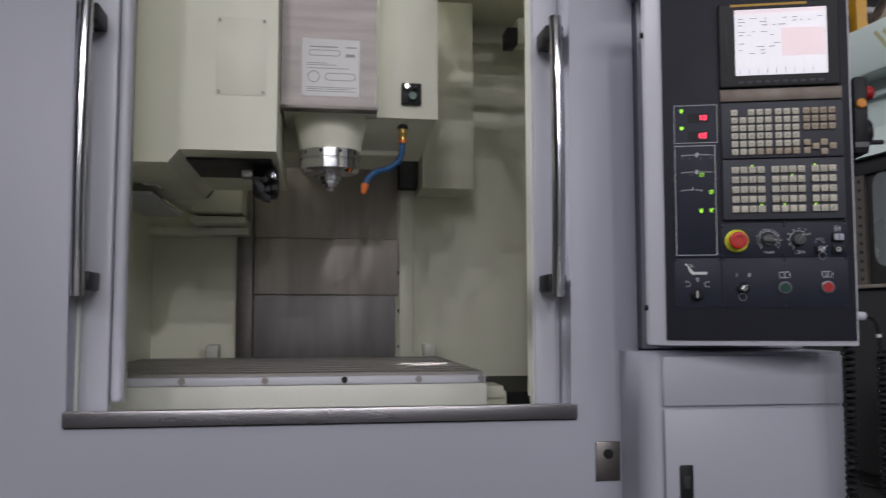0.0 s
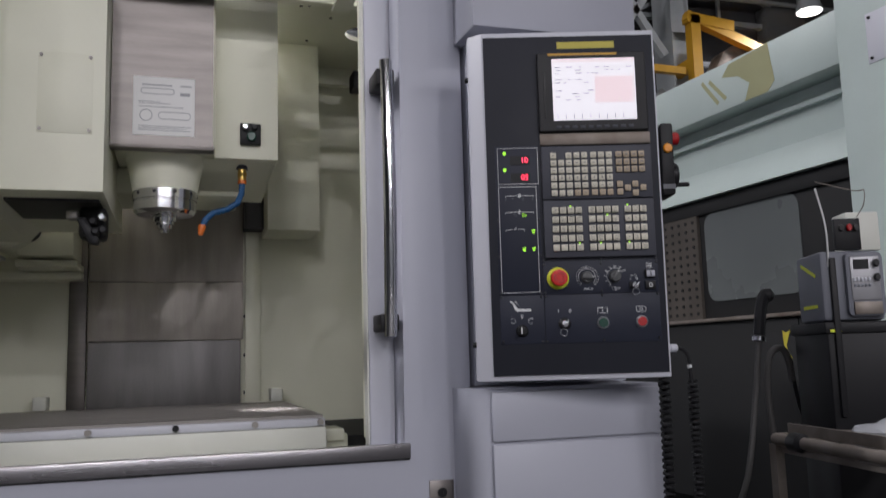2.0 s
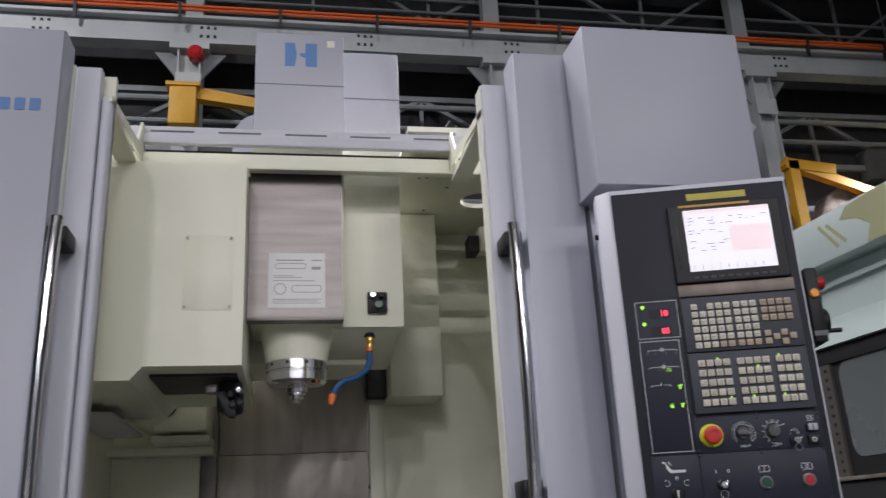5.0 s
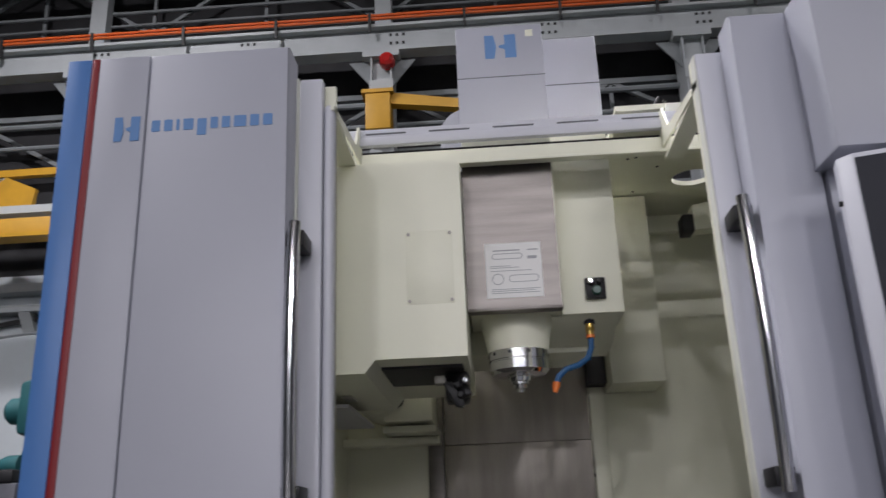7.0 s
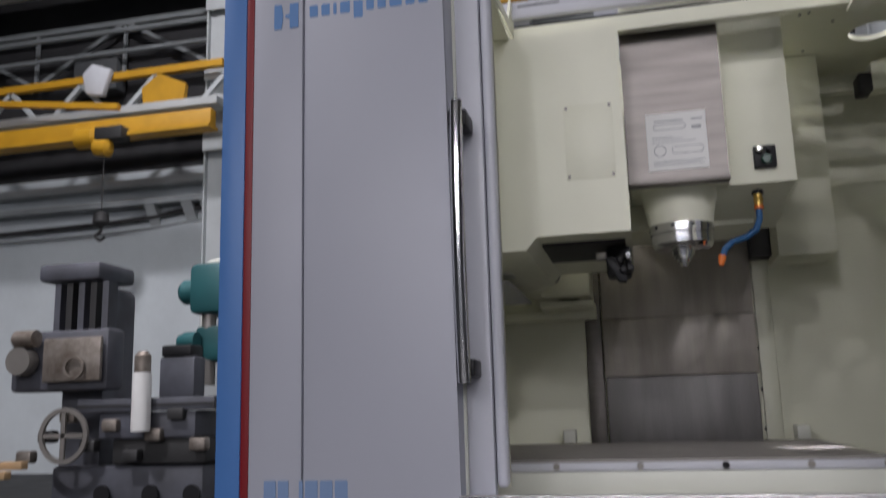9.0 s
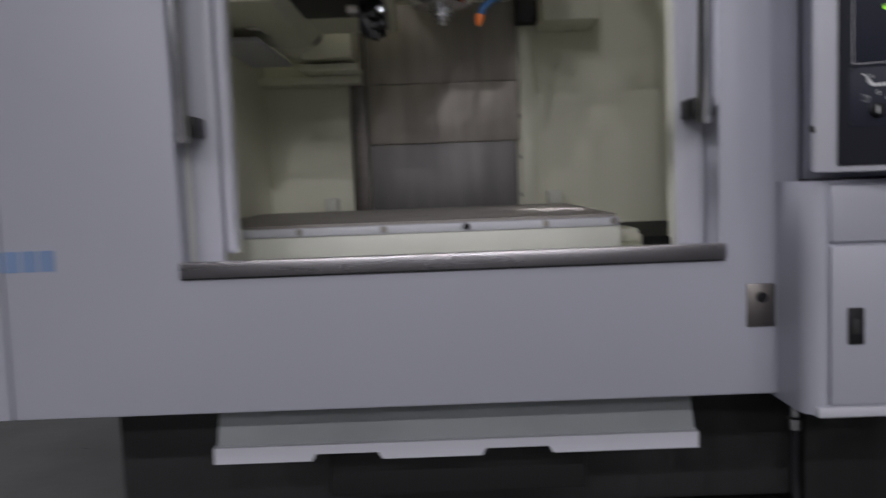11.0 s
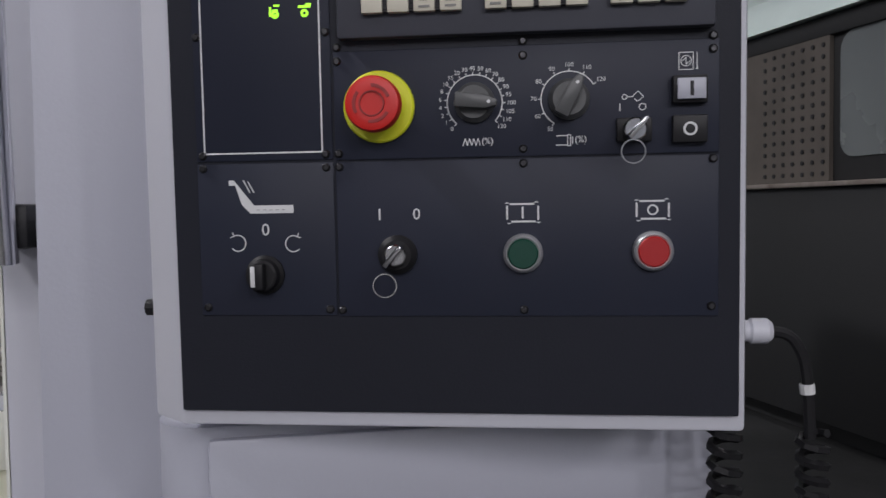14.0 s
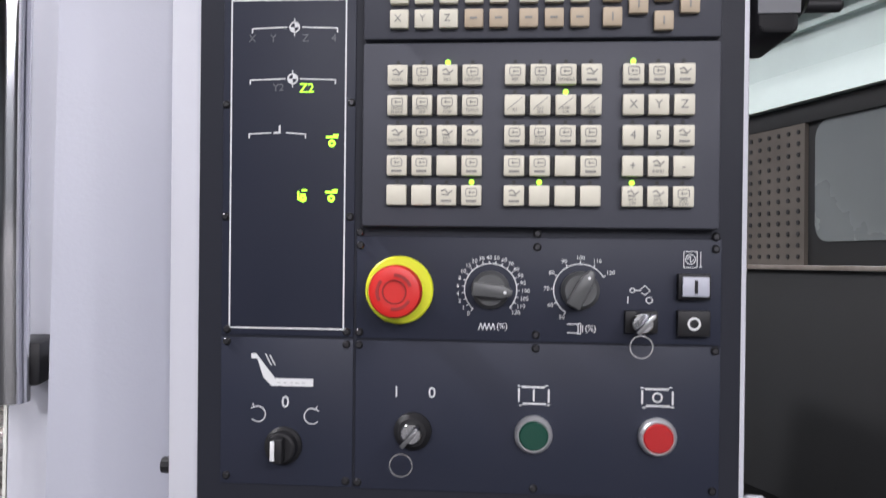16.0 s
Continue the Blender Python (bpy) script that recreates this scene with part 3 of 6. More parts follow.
for sx in (0.308, 0.440):
    for sz in (1.725, 1.945):
        part("screw", rod((sx, 2.490, sz), (sx, 2.495, sz), 0.005, 8), IRON, tc)
part("top_flange", box(-0.099, 0.481, 2.50, 2.60, 2.195, 2.203), CREAM, tc)
part("top_flange", box(-0.099, 0.481, 2.592, 2.599, 2.203, 2.236), CREAM, tc)
for gx in (0.0, 0.27, 0.43):
    part("gusset", prism([(2.50, 2.203), (2.592, 2.203), (2.592, 2.232)], "x", gx, gx + 0.006), CREAM, tc)
part("underside_slot", box(0.20, 0.46, 2.62, 2.95, 1.538, 1.548), SHADOW, tc)
ta = thing("tool_change_arm", (0.43, 2.75, 1.45), "dark steel tool gripper arm below the tool changer cover", "tool arm")
part("arm_body", box(0.395, 0.475, 2.70, 2.80, 1.44, 1.54, 0.015), BLACK, ta)
part("finger", prism([(0.39, 1.50), (0.42, 1.50), (0.46, 1.43), (0.455, 1.415), (0.43, 1.42)], "y", 2.66, 2.70, bev=0.004), BLACK, ta)
part("finger", box(0.365, 0.40, 2.65, 2.70, 1.492, 1.518, 0.005), IRON, ta)
for k, (gx, gz) in enumerate(((0.44, 1.487), (0.465, 1.50), (0.470, 1.46), (0.448, 1.455))):
    part("pin", rod((gx, 2.645, gz), (gx, 2.70, gz), 0.012, 12, bev=0.004), CHROME if k == 1 else BLACK, ta)
part("arm_shaft", rod((0.43, 2.76, 1.53), (0.43, 2.76, 1.60), 0.03), IRON, ta)

# spindle head
sh = thing("spindle_head", (0.64, 2.85, 1.5), "stainless faced spindle head with cream casting and steel nose", "spindle head")
part("face_plate", prism([(0.484, 2.30), (0.484, 1.745), (0.482, 1.735), (0.484, 1.725), (0.792, 1.725), (0.794, 1.735), (0.792, 1.745), (0.792, 2.30)], "y", 2.656, 2.68), STEEL, sh, "brushed stainless steel face plate")
part("face_lip", box(0.482, 0.795, 2.652, 2.70, 1.720, 1.732, 0.003), STEEL, sh)
part("head_body", box(0.488, 0.80, 2.682, 3.3, 1.735, 2.40, 0.004), CREAM, sh)
part("side_box", box(0.801, 1.012, 2.78, 3.25, 1.728, 2.40, 0.004), CREAM, sh, "cream box beside the spindle")
part("side_box_foot", prism([(2.80, 1.728), (3.2, 1.728), (3.2, 1.66), (2.98, 1.66)], "x", 0.76, 0.99), CREAM, sh)
part("head_underside", box(0.45, 0.90, 3.0, 3.3, 1.64, 1.735, 0.01), CREAM, sh)
part("spindle_cone", lathe((0.645, 2.85, 1.735), (0.645, 2.85, 1.6), [(0, 0.125), (0.01, 0.125), (0.05, 0.116), (0.11, 0.105), (0.122, 0.102)], 40), CREAM, sh)
nose = part("spindle_nose", lathe((0.645, 2.85, 1.622), (0.645, 2.85, 1.5), [(0, 0.1), (0.003, 0.103), (0.034, 0.103), (0.036, 0.0985), (0.040, 0.0985), (0.042, 0.101), (0.070, 0.101), (0.073, 0.097), (0.082, 0.09), (0.086, 0.06)], 48), CHROME, sh, "bright machined spindle nose ring")
part("tool_holder", lathe((0.645, 2.85, 1.54), (0.645, 2.85, 1.47), [(0, 0.05), (0.006, 0.05), (0.008, 0.037), (0.022, 0.036), (0.024, 0.030), (0.032, 0.030), (0.034, 0.024), (0.045, 0.022), (0.048, 0.015), (0.058, 0.012)], 24), CHROME, sh, "short steel tool holder")
for k in range(10):
    t = 2 * math.pi * k / 10
    part("nose_bolt", rod((0.645 + 0.1 * math.cos(t), 2.85 + 0.1 * math.sin(t), 1.606), (0.645 + 0.104 * math.cos(t), 2.85 + 0.104 * math.sin(t), 1.606), 0.006, 8), SHADOW, nose)
lab = part("label_sheet", box(0.549, 0.735, 2.6545, 2.6565, 1.764, 1.953), PAPER, sh, "white printed instruction sheet")
part("label_line", box(0.575, 0.665, 2.6536, 2.655, 1.925, 1.929), PALE_INK, lab)
part("label_line", box(0.69, 0.725, 2.6536, 2.655, 1.925, 1.929), PALE_INK, lab)
part("label_line", box(0.69, 0.72, 2.6536, 2.655, 1.895, 1.905), PALE_INK, lab)
part("label_outline", ring((0.588, 1.828), 0.017, 0.0195, 2.6536, 2.655), PALE_INK, lab)
for z0, z1, x0, x1 in ((1.817, 1.840, 0.625, 0.722), (1.898, 1.916, 0.572, 0.672)):
    bmx = bmesh.new()
    P = rounded(x0, x1, z0, z1, (z1 - z0) / 2.05, 5)
    strokes(list(zip(P, P[1:] + P[:1])), 0.0022, 2.6536, 2.655, bmx)
    part("label_outline", bmx, PALE_INK, lab)
for lz, x1 in ((1.872, 0.63), (1.866, 0.66), (1.792, 0.725), (1.786, 0.71), (1.779, 0.722), (1.855, 0.70)):
    part("label_line", box(0.565, x1, 2.6536, 2.655, lz, lz + 0.002), PALE_INK, lab)
bb = part("push_button_box", box(0.884, 0.952, 2.758, 2.7805, 1.775, 1.848, 0.004), BLACK, sh, "black push button box with a green button")
part("button", rod((0.92, 2.757, 1.80), (0.92, 2.742, 1.80), 0.016, 20, bev=0.003), GREEN_BTN, bb)
part("knob", rod((0.90, 2.757, 1.832), (0.90, 2.735, 1.832), 0.011, 16, bev=0.003), CHROME, bb)
part("knob", rod((0.93, 2.757, 1.832), (0.93, 2.740, 1.832), 0.010, 16, bev=0.003), BLACK, bb)
# segmented coolant hose
ch = thing("coolant_hose", (0.88, 2.85, 1.70), "blue segmented coolant hose with an orange tip", "hose")
part("valve", rod((0.895, 2.84, 1.73), (0.895, 2.84, 1.66), 0.014, 12), BRASS, ch, "brass hose valve")
part("valve_cap", rod((0.895, 2.84, 1.735), (0.895, 2.84, 1.705), 0.019, 8), BLACK, ch)
part("valve_ring", rod((0.895, 2.84, 1.692), (0.895, 2.84, 1.680), 0.017, 6), BRASS, ch)
part("valve_ring", rod((0.895, 2.84, 1.667), (0.895, 2.84, 1.655), 0.015, 12), HOSE_ORANGE, ch)
hose_pts = [(0.895, 2.84, 1.66), (0.893, 2.835, 1.62), (0.878, 2.83, 1.585), (0.845, 2.825, 1.562), (0.80, 2.82, 1.548), (0.775, 2.818, 1.525), (0.765, 2.815, 1.50)]
part("hose", tube(hose_pts, 0.0075, 10), HOSE_BLUE, ch)
for i in range(18):
    t = i / 18 * (len(hose_pts) - 1)
    k = int(t)
    p, q = Vector(hose_pts[k]), Vector(hose_pts[k + 1])
    c = p.lerp(q, t - k)
    d = (q - p).normalized() * 0.006
    part("hose_segment", rod(c - d, c + d, 0.0105, 10), HOSE_BLUE, ch)
part("hose_tip", lathe((0.765, 2.815, 1.505), (0.758, 2.812, 1.47), [(0, 0.013), (0.012, 0.013), (0.035, 0.007)], 12), HOSE_ORANGE, ch, "orange hose nozzle tip")

# work table with T-slots
wt = thing("work_table", (0.62, 3.0, 0.6), "steel machine table with T-slots and a cream front rail", "machine table")
tb = bmesh.new()
prof = [(2.50, 0.80), (2.50, 0.885)]
yy = 2.58
for k in range(8):
    prof += [(yy, 0.885), (yy, 0.858), (yy + 0.042, 0.858), (yy + 0.042, 0.885)]
    yy += 0.105
prof += [(3.50, 0.885), (3.50, 0.80)]
part("table_top", prism(prof, "x", -0.09, 1.112), IRON, wt, "machined iron table top with T-slots")
part("front_rail", box(-0.09, 1.115, 2.472, 2.499, 0.852, 0.876, 0.003), SKIN_EDGE, wt)
part("front_rail", box(-0.09, 1.119, 2.475, 2.50, 0.76, 0.851, 0.003), CREAM_TOP, wt)
part("table_side", box(-0.09, 1.110, 2.52, 3.48, 0.70, 0.80), CREAM, wt)
for sx in (0.225, 0.46, 0.69, 0.91, 1.10):
    part("bolt", rod((sx, 2.474, 0.866), (sx, 2.462, 0.866), 0.0095, 12), IRON if sx != 0.69 else BLACK, wt)
part("saddle", box(-0.09, 1.20, 2.56, 3.45, 0.60, 0.822, 0.01), CREAM, wt)
part("saddle_end", box(1.120, 1.185, 2.54, 2.68, 0.80, 0.838, 0.006), CREAM, wt)
part("saddle_way", box(1.05, 1.86, 2.72, 3.5, 0.72, 0.80), GUARD, wt)

# electrical cabinet column on the right, below and above the control panel
ec = thing("electrical_cabinet", (1.63, 2.0, 0.45), "grey electrical cabinet column with a latched lower door", "cabinet")
C0 = 1.84
def cabprof(x0, r=0.045):
    return [(1.862, 2.30), (1.862, C0)] + [(x0 + r - r * math.sin(radians(a)), C0 + r - r * math.cos(radians(a))) for a in range(0, 91, 15)] + [(x0, 2.30)]
part("upper_box", prism([(1.858, 2.6), (1.858, C0), (1.397, C0), (1.394, F - 0.002), (1.394, 2.6)], "z", 1.872, 2.342, bev=0.004), SKIN, ec)
part("spine", box(1.42, 1.85, 1.98, 2.5, 0.97, 1.872), SKIN, ec)
part("lower_body", prism(cabprof(1.362), "z", 0.482, 0.966), SKIN, ec)
part("drawer_front", box(1.408, 1.860, C0 - 0.012, C0 - 0.001, 0.842, 0.958, 0.004), SKIN, ec)
ld = part("lower_door", box(1.408, 1.860, C0 - 0.012, C0 - 0.001, 0.506, 0.836, 0.004), SKIN, ec)
part("latch", box(1.441, 1.474, C0 - 0.016, C0 - 0.0115, 0.632, 0.708, 0.003), BLACK, ld, "black recessed door latch")
part("latch_knob", box(1.449, 1.466, C0 - 0.019, C0 - 0.0155, 0.655, 0.685, 0.002), SHADOW, ld)
hmark(1.775, 0.605, 0.06, 0.062, C0 - 0.0125, ld)
part("bottom_lip", box(1.385, 1.862, C0 - 0.006, C0 + 0.03, 0.478, 0.500, 0.004), SKIN_EDGE, ec)
part("support_leg", box(1.62, 1.93, 2.45, 2.66, 0, 0.50, 0.004), GUARD, ec)
part("leg_edge", box(1.931, 1.945, 2.45, 2.66, 0, 0.50), TRUSS, ec)
part("cabinet_floor", box(1.37, 1.86, 1.90, 2.3, 0.482, 0.49), SHADOW, ec)
fit_ = thing("air_fitting", (1.44, 2.04, 0.4), "small metal air line fitting with a black cable on the floor", "fitting")
part("fitting", lathe((1.425, 2.05, 0.49), (1.425, 2.05, 0.38), [(0, 0.016), (0.04, 0.016), (0.045, 0.011), (0.07, 0.011), (0.075, 0.015), (0.1, 0.015)], 12), CHROME, fit_)
part("cable", tube([(1.425, 2.05, 0.39), (1.43, 2.06, 0.25), (1.44, 2.0, 0.08), (1.5, 1.9, 0.012), (1.62, 1.72, 0.012), (1.9, 1.5, 0.012), (2.4, 1.3, 0.012)], 0.011, 8), BLACK, fit_)

# ---- control panel hung in front of the cabinet column ----
cp = new("control_panel")
cp.matrix_world = pose(1.5767, 1.7245, 1.189, 1.29, 0, -16.36) @ Matrix.Diagonal((0.957, 0.957, 0.955, 1))
tagged(cp, "charcoal operator control panel with screen, keypads and red emergency button", "control panel")
part("housing", prism([(-0.1995, 0.0), (0.2365, 0.0), (0.2365, 0.085), (-0.2345, 0.085), (-0.2345, 0.0275)], "z", -0.2150, 0.6600, bev=0.004), SKIN_EDGE, cp, "pale grey sheet steel housing")
part("rear_box", box(-0.20, 0.20, 0.0855, 0.21, -0.17, 0.60), SKIN, cp)
for sv in (-0.125, 0.55):
    part("side_bolt", rod((-0.2345, 0.038, sv), (-0.243, 0.038, sv), 0.007, 10), BLACK, cp)
part("face_plate", box(-0.1965, 0.2305, -0.006, 0.0, -0.2015, 0.6460, 0.0015), PANEL, cp)
def plate(name, u0, u1, v0, v1, d, mat, bev=0.0008):
    return part(name, box(u0, u1, -0.006 - d, -0.006, v0, v1, bev), mat, cp)
Y0 = -0.006
ind = plate("indicator_plate", -0.1765, -0.0690, -0.0060, 0.3655, 0.0014, PANEL2)
plate("lower_plate", -0.1765, -0.0690, -0.1255, -0.0078, 0.0014, PANEL2)
mid = plate("dial_plate", -0.0672, 0.2150, -0.0068, 0.0745, 0.0014, PANEL2)
low = plate("button_plate", -0.0672, 0.2150, -0.1262, -0.0082, 0.0014, PANEL2)
YP = Y0 - 0.0014  # face of the plates
def ink(name, bm, mat=None, parent=None):
    return part(name, bm, mat or WHITE, parent or cp)
def outline(u0, u1, v0, v1, w, parent):
    ink("printed_frame", strokes([((u0, v0), (u1, v0)), ((u1, v0), (u1, v1)), ((u1, v1), (u0, v1)), ((u0, v1), (u0, v0))], w, YP - 0.0003, YP + 0.0002), WHITE, parent)
outline(-0.1698, -0.0772, 0.0, 0.2617, 0.0012, ind)
outline(-0.1698, -0.0705, 0.2690, 0.3595, 0.0010, ind)
# two red number displays
for v, txt in ((0.3285, "10"), (0.2850, "05")):
    dw = part("display_window", box(-0.139, -0.090, YP - 0.0008, YP, v - 0.0115, v + 0.0115), BLACK, ind)
    words("display_digits", txt, (-0.1035, YP - 0.0012, v), 0.0195, LED_RED, dw, "lit red digits")
for v in (0.347, 0.305):
    ink("status_light", ring((-0.1528, v), 0.0012, 0.0042, YP - 0.0006, YP, 14), LED_GREEN, ind)
    ink("status_light", box(-0.1535, -0.1522, YP - 0.0007, YP, v - 0.006, v + 0.003), LED_GREEN, ind)
for cu, cv, ul, ur in ((-0.1188, 0.2400, -0.1530, -0.0842), (-0.1200, 0.1990, -0.1545, -0.0855), (-0.1310, 0.1560, -0.1550, -0.1092)):
    last = cv < 0.17
    lines = [((ul, cv - 0.001), (cu - 0.006, cv)), ((cu + 0.006, cv), (ur, cv - 0.001)), ((ul, cv - 0.001), (ul, cv - 0.0045)), ((ur, cv - 0.001), (ur, cv - 0.0045))]
    ink("axis_mark", strokes(lines, 0.0010, YP - 0.0003, YP + 0.0002), WHITE, ind)
    if last:
        ink("axis_mark", strokes([((cu - 0.004, cv), (cu + 0.001, cv)), ((cu + 0.0008, cv - 0.0005), (cu + 0.0008, cv + 0.006))], 0.0016, YP - 0.0003, YP + 0.0002), WHITE, ind)
    else:
        ink("axis_mark", ring((cu, cv), 0.0033, 0.0044, YP - 0.0003, YP + 0.0002, 20), WHITE, ind)
        for q in (45, 225):
            ink("axis_mark", ring((cu, cv), 0.0002, 0.0034, YP - 0.0003, YP + 0.0002, 6, q - 45, q + 45), WHITE, ind)
        ink("axis_mark", strokes([((cu, cv + 0.003), (cu, cv + 0.007)), ((cu, cv - 0.003), (cu, cv - 0.007))], 0.0007, YP - 0.0003, YP + 0.0002), WHITE, ind)
for txt, u, v in (("X", -0.153, 0.231), ("Y", -0.136, 0.231), ("Z", -0.110, 0.231), ("4", -0.087, 0.231), ("Y2", -0.1315, 0.1918)):
    words("dim_letter", txt, (u, YP - 0.0003, v), 0.0085, DIM, ind, lift=0.0002)
words("lit_letter", "Z2", (-0.1085, YP - 0.0004, 0.1912), 0.0105, LED_GREEN, ind, "lit green letters", lift=0.0003)
for u, v, kind in ((-0.0878, 0.1505, 0), (-0.1108, 0.1065, 1), (-0.0880, 0.1068, 2)):
    b = ring((u, v - 0.0028), 0.0012, 0.0030, YP - 0.0005, YP + 0.0002, 14)
    if kind == 1:
        for q in (-40, 0, 40):
            box(u - 0.0022 + q * 0.00003, u + 0.0022 + q * 0.00003, YP - 0.0005, YP + 0.0002, v + q * 0.00009 - 0.0006, v + q * 0.00009 + 0.001, bm=b)
        box(u - 0.0045, u - 0.003, YP - 0.0005, YP + 0.0002, v - 0.004, v + 0.003, bm=b)
    else:
        box(u - 0.0048, u + 0.0048, YP - 0.0005, YP + 0.0002, v + 0.0012, v + 0.0030, bm=b)
        box(u + 0.0010, u + 0.0052, YP - 0.0005, YP + 0.0002, v + 0.0030, v + 0.0044, bm=b)
    ink("status_light", b, LED_GREEN, ind)
# screen with its bezel
bz = part("screen_bezel", prism(rounded(-0.0640, 0.2080, 0.3965, 0.5985, 0.004, 3), "y", -0.020, -0.006, bev=0.003), BLACK, cp, "black plastic screen bezel")
part("card_slot", box(-0.0500, -0.0455, -0.0215, -0.0195, 0.432, 0.548, 0.001), SHADOW, bz)
scr = part("screen", box(-0.0275, 0.1800, -0.0212, -0.0195, 0.4240, 0.5820), SCREEN, bz, "lit white screen with a pink field")
part("screen_field", box(0.078, 0.174, -0.0216, -0.0210, 0.468, 0.535), SCREEN_PINK, scr)
part("screen_bar", box(-0.026, 0.179, -0.0216, -0.0210, 0.5735, 0.5805), SCREEN_PINK, scr)
random.seed(5)
for v in (0.560, 0.552, 0.544, 0.528, 0.520, 0.500, 0.492, 0.484, 0.476):
    u = -0.020
    while u < (0.17 if v > 0.54 else 0.06):
        w = random.uniform(0.006, 0.018)
        if random.random() < (0.75 if u < 0.05 or v > 0.55 else 0.3):
            part("screen_text", box(u, u + w, -0.0216, -0.0210, v - 0.0012, v + 0.0012), SCREEN_INK, scr)
        u += w + random.uniform(0.004, 0.016)
for k in range(9):
    part("screen_text", box(-0.018 + k * 0.0205, -0.016 + k * 0.0205, -0.0216, -0.0210, 0.427, 0.440), SCREEN_INK, scr)
for k in range(10):
    part("soft_key", box(-0.022 + k * 0.0200, -0.009 + k * 0.0200, -0.0215, -0.0195, 0.404, 0.411, 0.001), KEYBED, bz)
part("tape", box(-0.0105, 0.1345, -0.0068, -0.006, 0.6130, 0.6305), TAPE, cp, "strip of yellow tape")
part("name_strip", box(-0.0366, 0.1362, -0.0212, -0.0200, 0.5905, 0.5960), ORANGE_TAPE, bz, "narrow orange name strip")
ledge = part("panel_ledge", box(-0.0630, 0.2120, -0.0125, -0.006, 0.3640, 0.3940, 0.002), RUSTY, cp, "scuffed bare metal ledge below the screen")
# key pads
def keypad(name, u0, u1, v0, v1):
    return part(name, box(u0, u1, -0.0175, -0.006, v0, v1, 0.0025), KEYBED, cp, "raised grey plastic key pad")
pad = keypad("machine_keypad", -0.0618, 0.2108, 0.0818, 0.2246)
mdi = keypad("letter_keypad", -0.0618, 0.2108, 0.2268, 0.3600)
YK = -0.0175
kbm = box(-0.0078, 0.0078, -0.0062, 0.0, -0.0078, 0.0078, 0.0011)
base_key = finish("key", kbm, KEY)
key_mesh = base_key.data
bpy.data.objects.remove(base_key)
tan_mesh = key_mesh.copy()
tan_mesh.materials[0] = KEY_TAN
small_mesh, small_tan = key_mesh.copy(), tan_mesh.copy()
for me in (small_mesh, small_tan):
    me.transform(Matrix.Diagonal((0.92, 0.9, 0.92, 1)))
clip = box(-0.0017, 0.0017, -0.0046, 0.0, -0.0068, 0.0068)
for k in (-1, 0, 1):
    box(-0.0015, 0.0015, -0.0056, 0.0, k * 0.0038 - 0.0014, k * 0.0038 + 0.0014, bm=clip)
clip_ob = finish("key_clip", clip, BLACK)
clip_mesh = clip_ob.data
bpy.data.objects.remove(clip_ob)
led_ob = finish("key_led", rod((0, 0, 0), (0, -0.0012, 0), 0.0016, 8), SHADOW)
led_mesh = led_ob.data
bpy.data.objects.remove(led_ob)
lit_mesh = led_mesh.copy()
lit_mesh.transform(Matrix.Diagonal((1.35, 1.3, 1.35, 1)))
lit_mesh.materials[0] = LED_GREEN
def piece(name, mesh, u, y, v, parent):
    ob = new(name, mesh)
    ob.location = (u, y, v)
    ob.parent = parent
    return ob
ROWS_V = (0.1984, 0.1753, 0.1521, 0.1290, 0.1062)
COLS = ((-0.0338, -0.0146, 0.0046, 0.0238), (0.0562, 0.0754, 0.0946, 0.1137), (0.1450, 0.1637, 0.1826))
LEGEND = ((("AUTO", "EDIT", "MDI", "REMOTE"), ("SINGLE\nBLOCK", "BLOCK\nSKIP", "OPT\nSTOP", "TEACH"), ("RESTART", "MC\nLOCK", "DRY\nRUN", "Z-LOCK"), ("#", "#", "", "#"), ("", "", "#", "#")),
          (("REF", "JOG", "HANDLE", "#"), ("X1", "X10\n25%", "X100\n50%", "X1M\n100%"), ("#", "TOOL\nCLAMP", "#", "#"), ("#", "#", "", "#"), ("#", "", "", "")),
          (("#", "#", "#"), ("X", "Y", "Z"), ("4", "5", "#"), ("+", "RAPID", "-"), ("SPDL\nCW", "SPDL\nSTOP", "SPDL\nCCW")))
LIT = {(0, 0, 2), (1, 1, 2), (0, 4, 3), (1, 4, 1), (2, 0, 0), (2, 4, 0)}
YT = YK - 0.0064
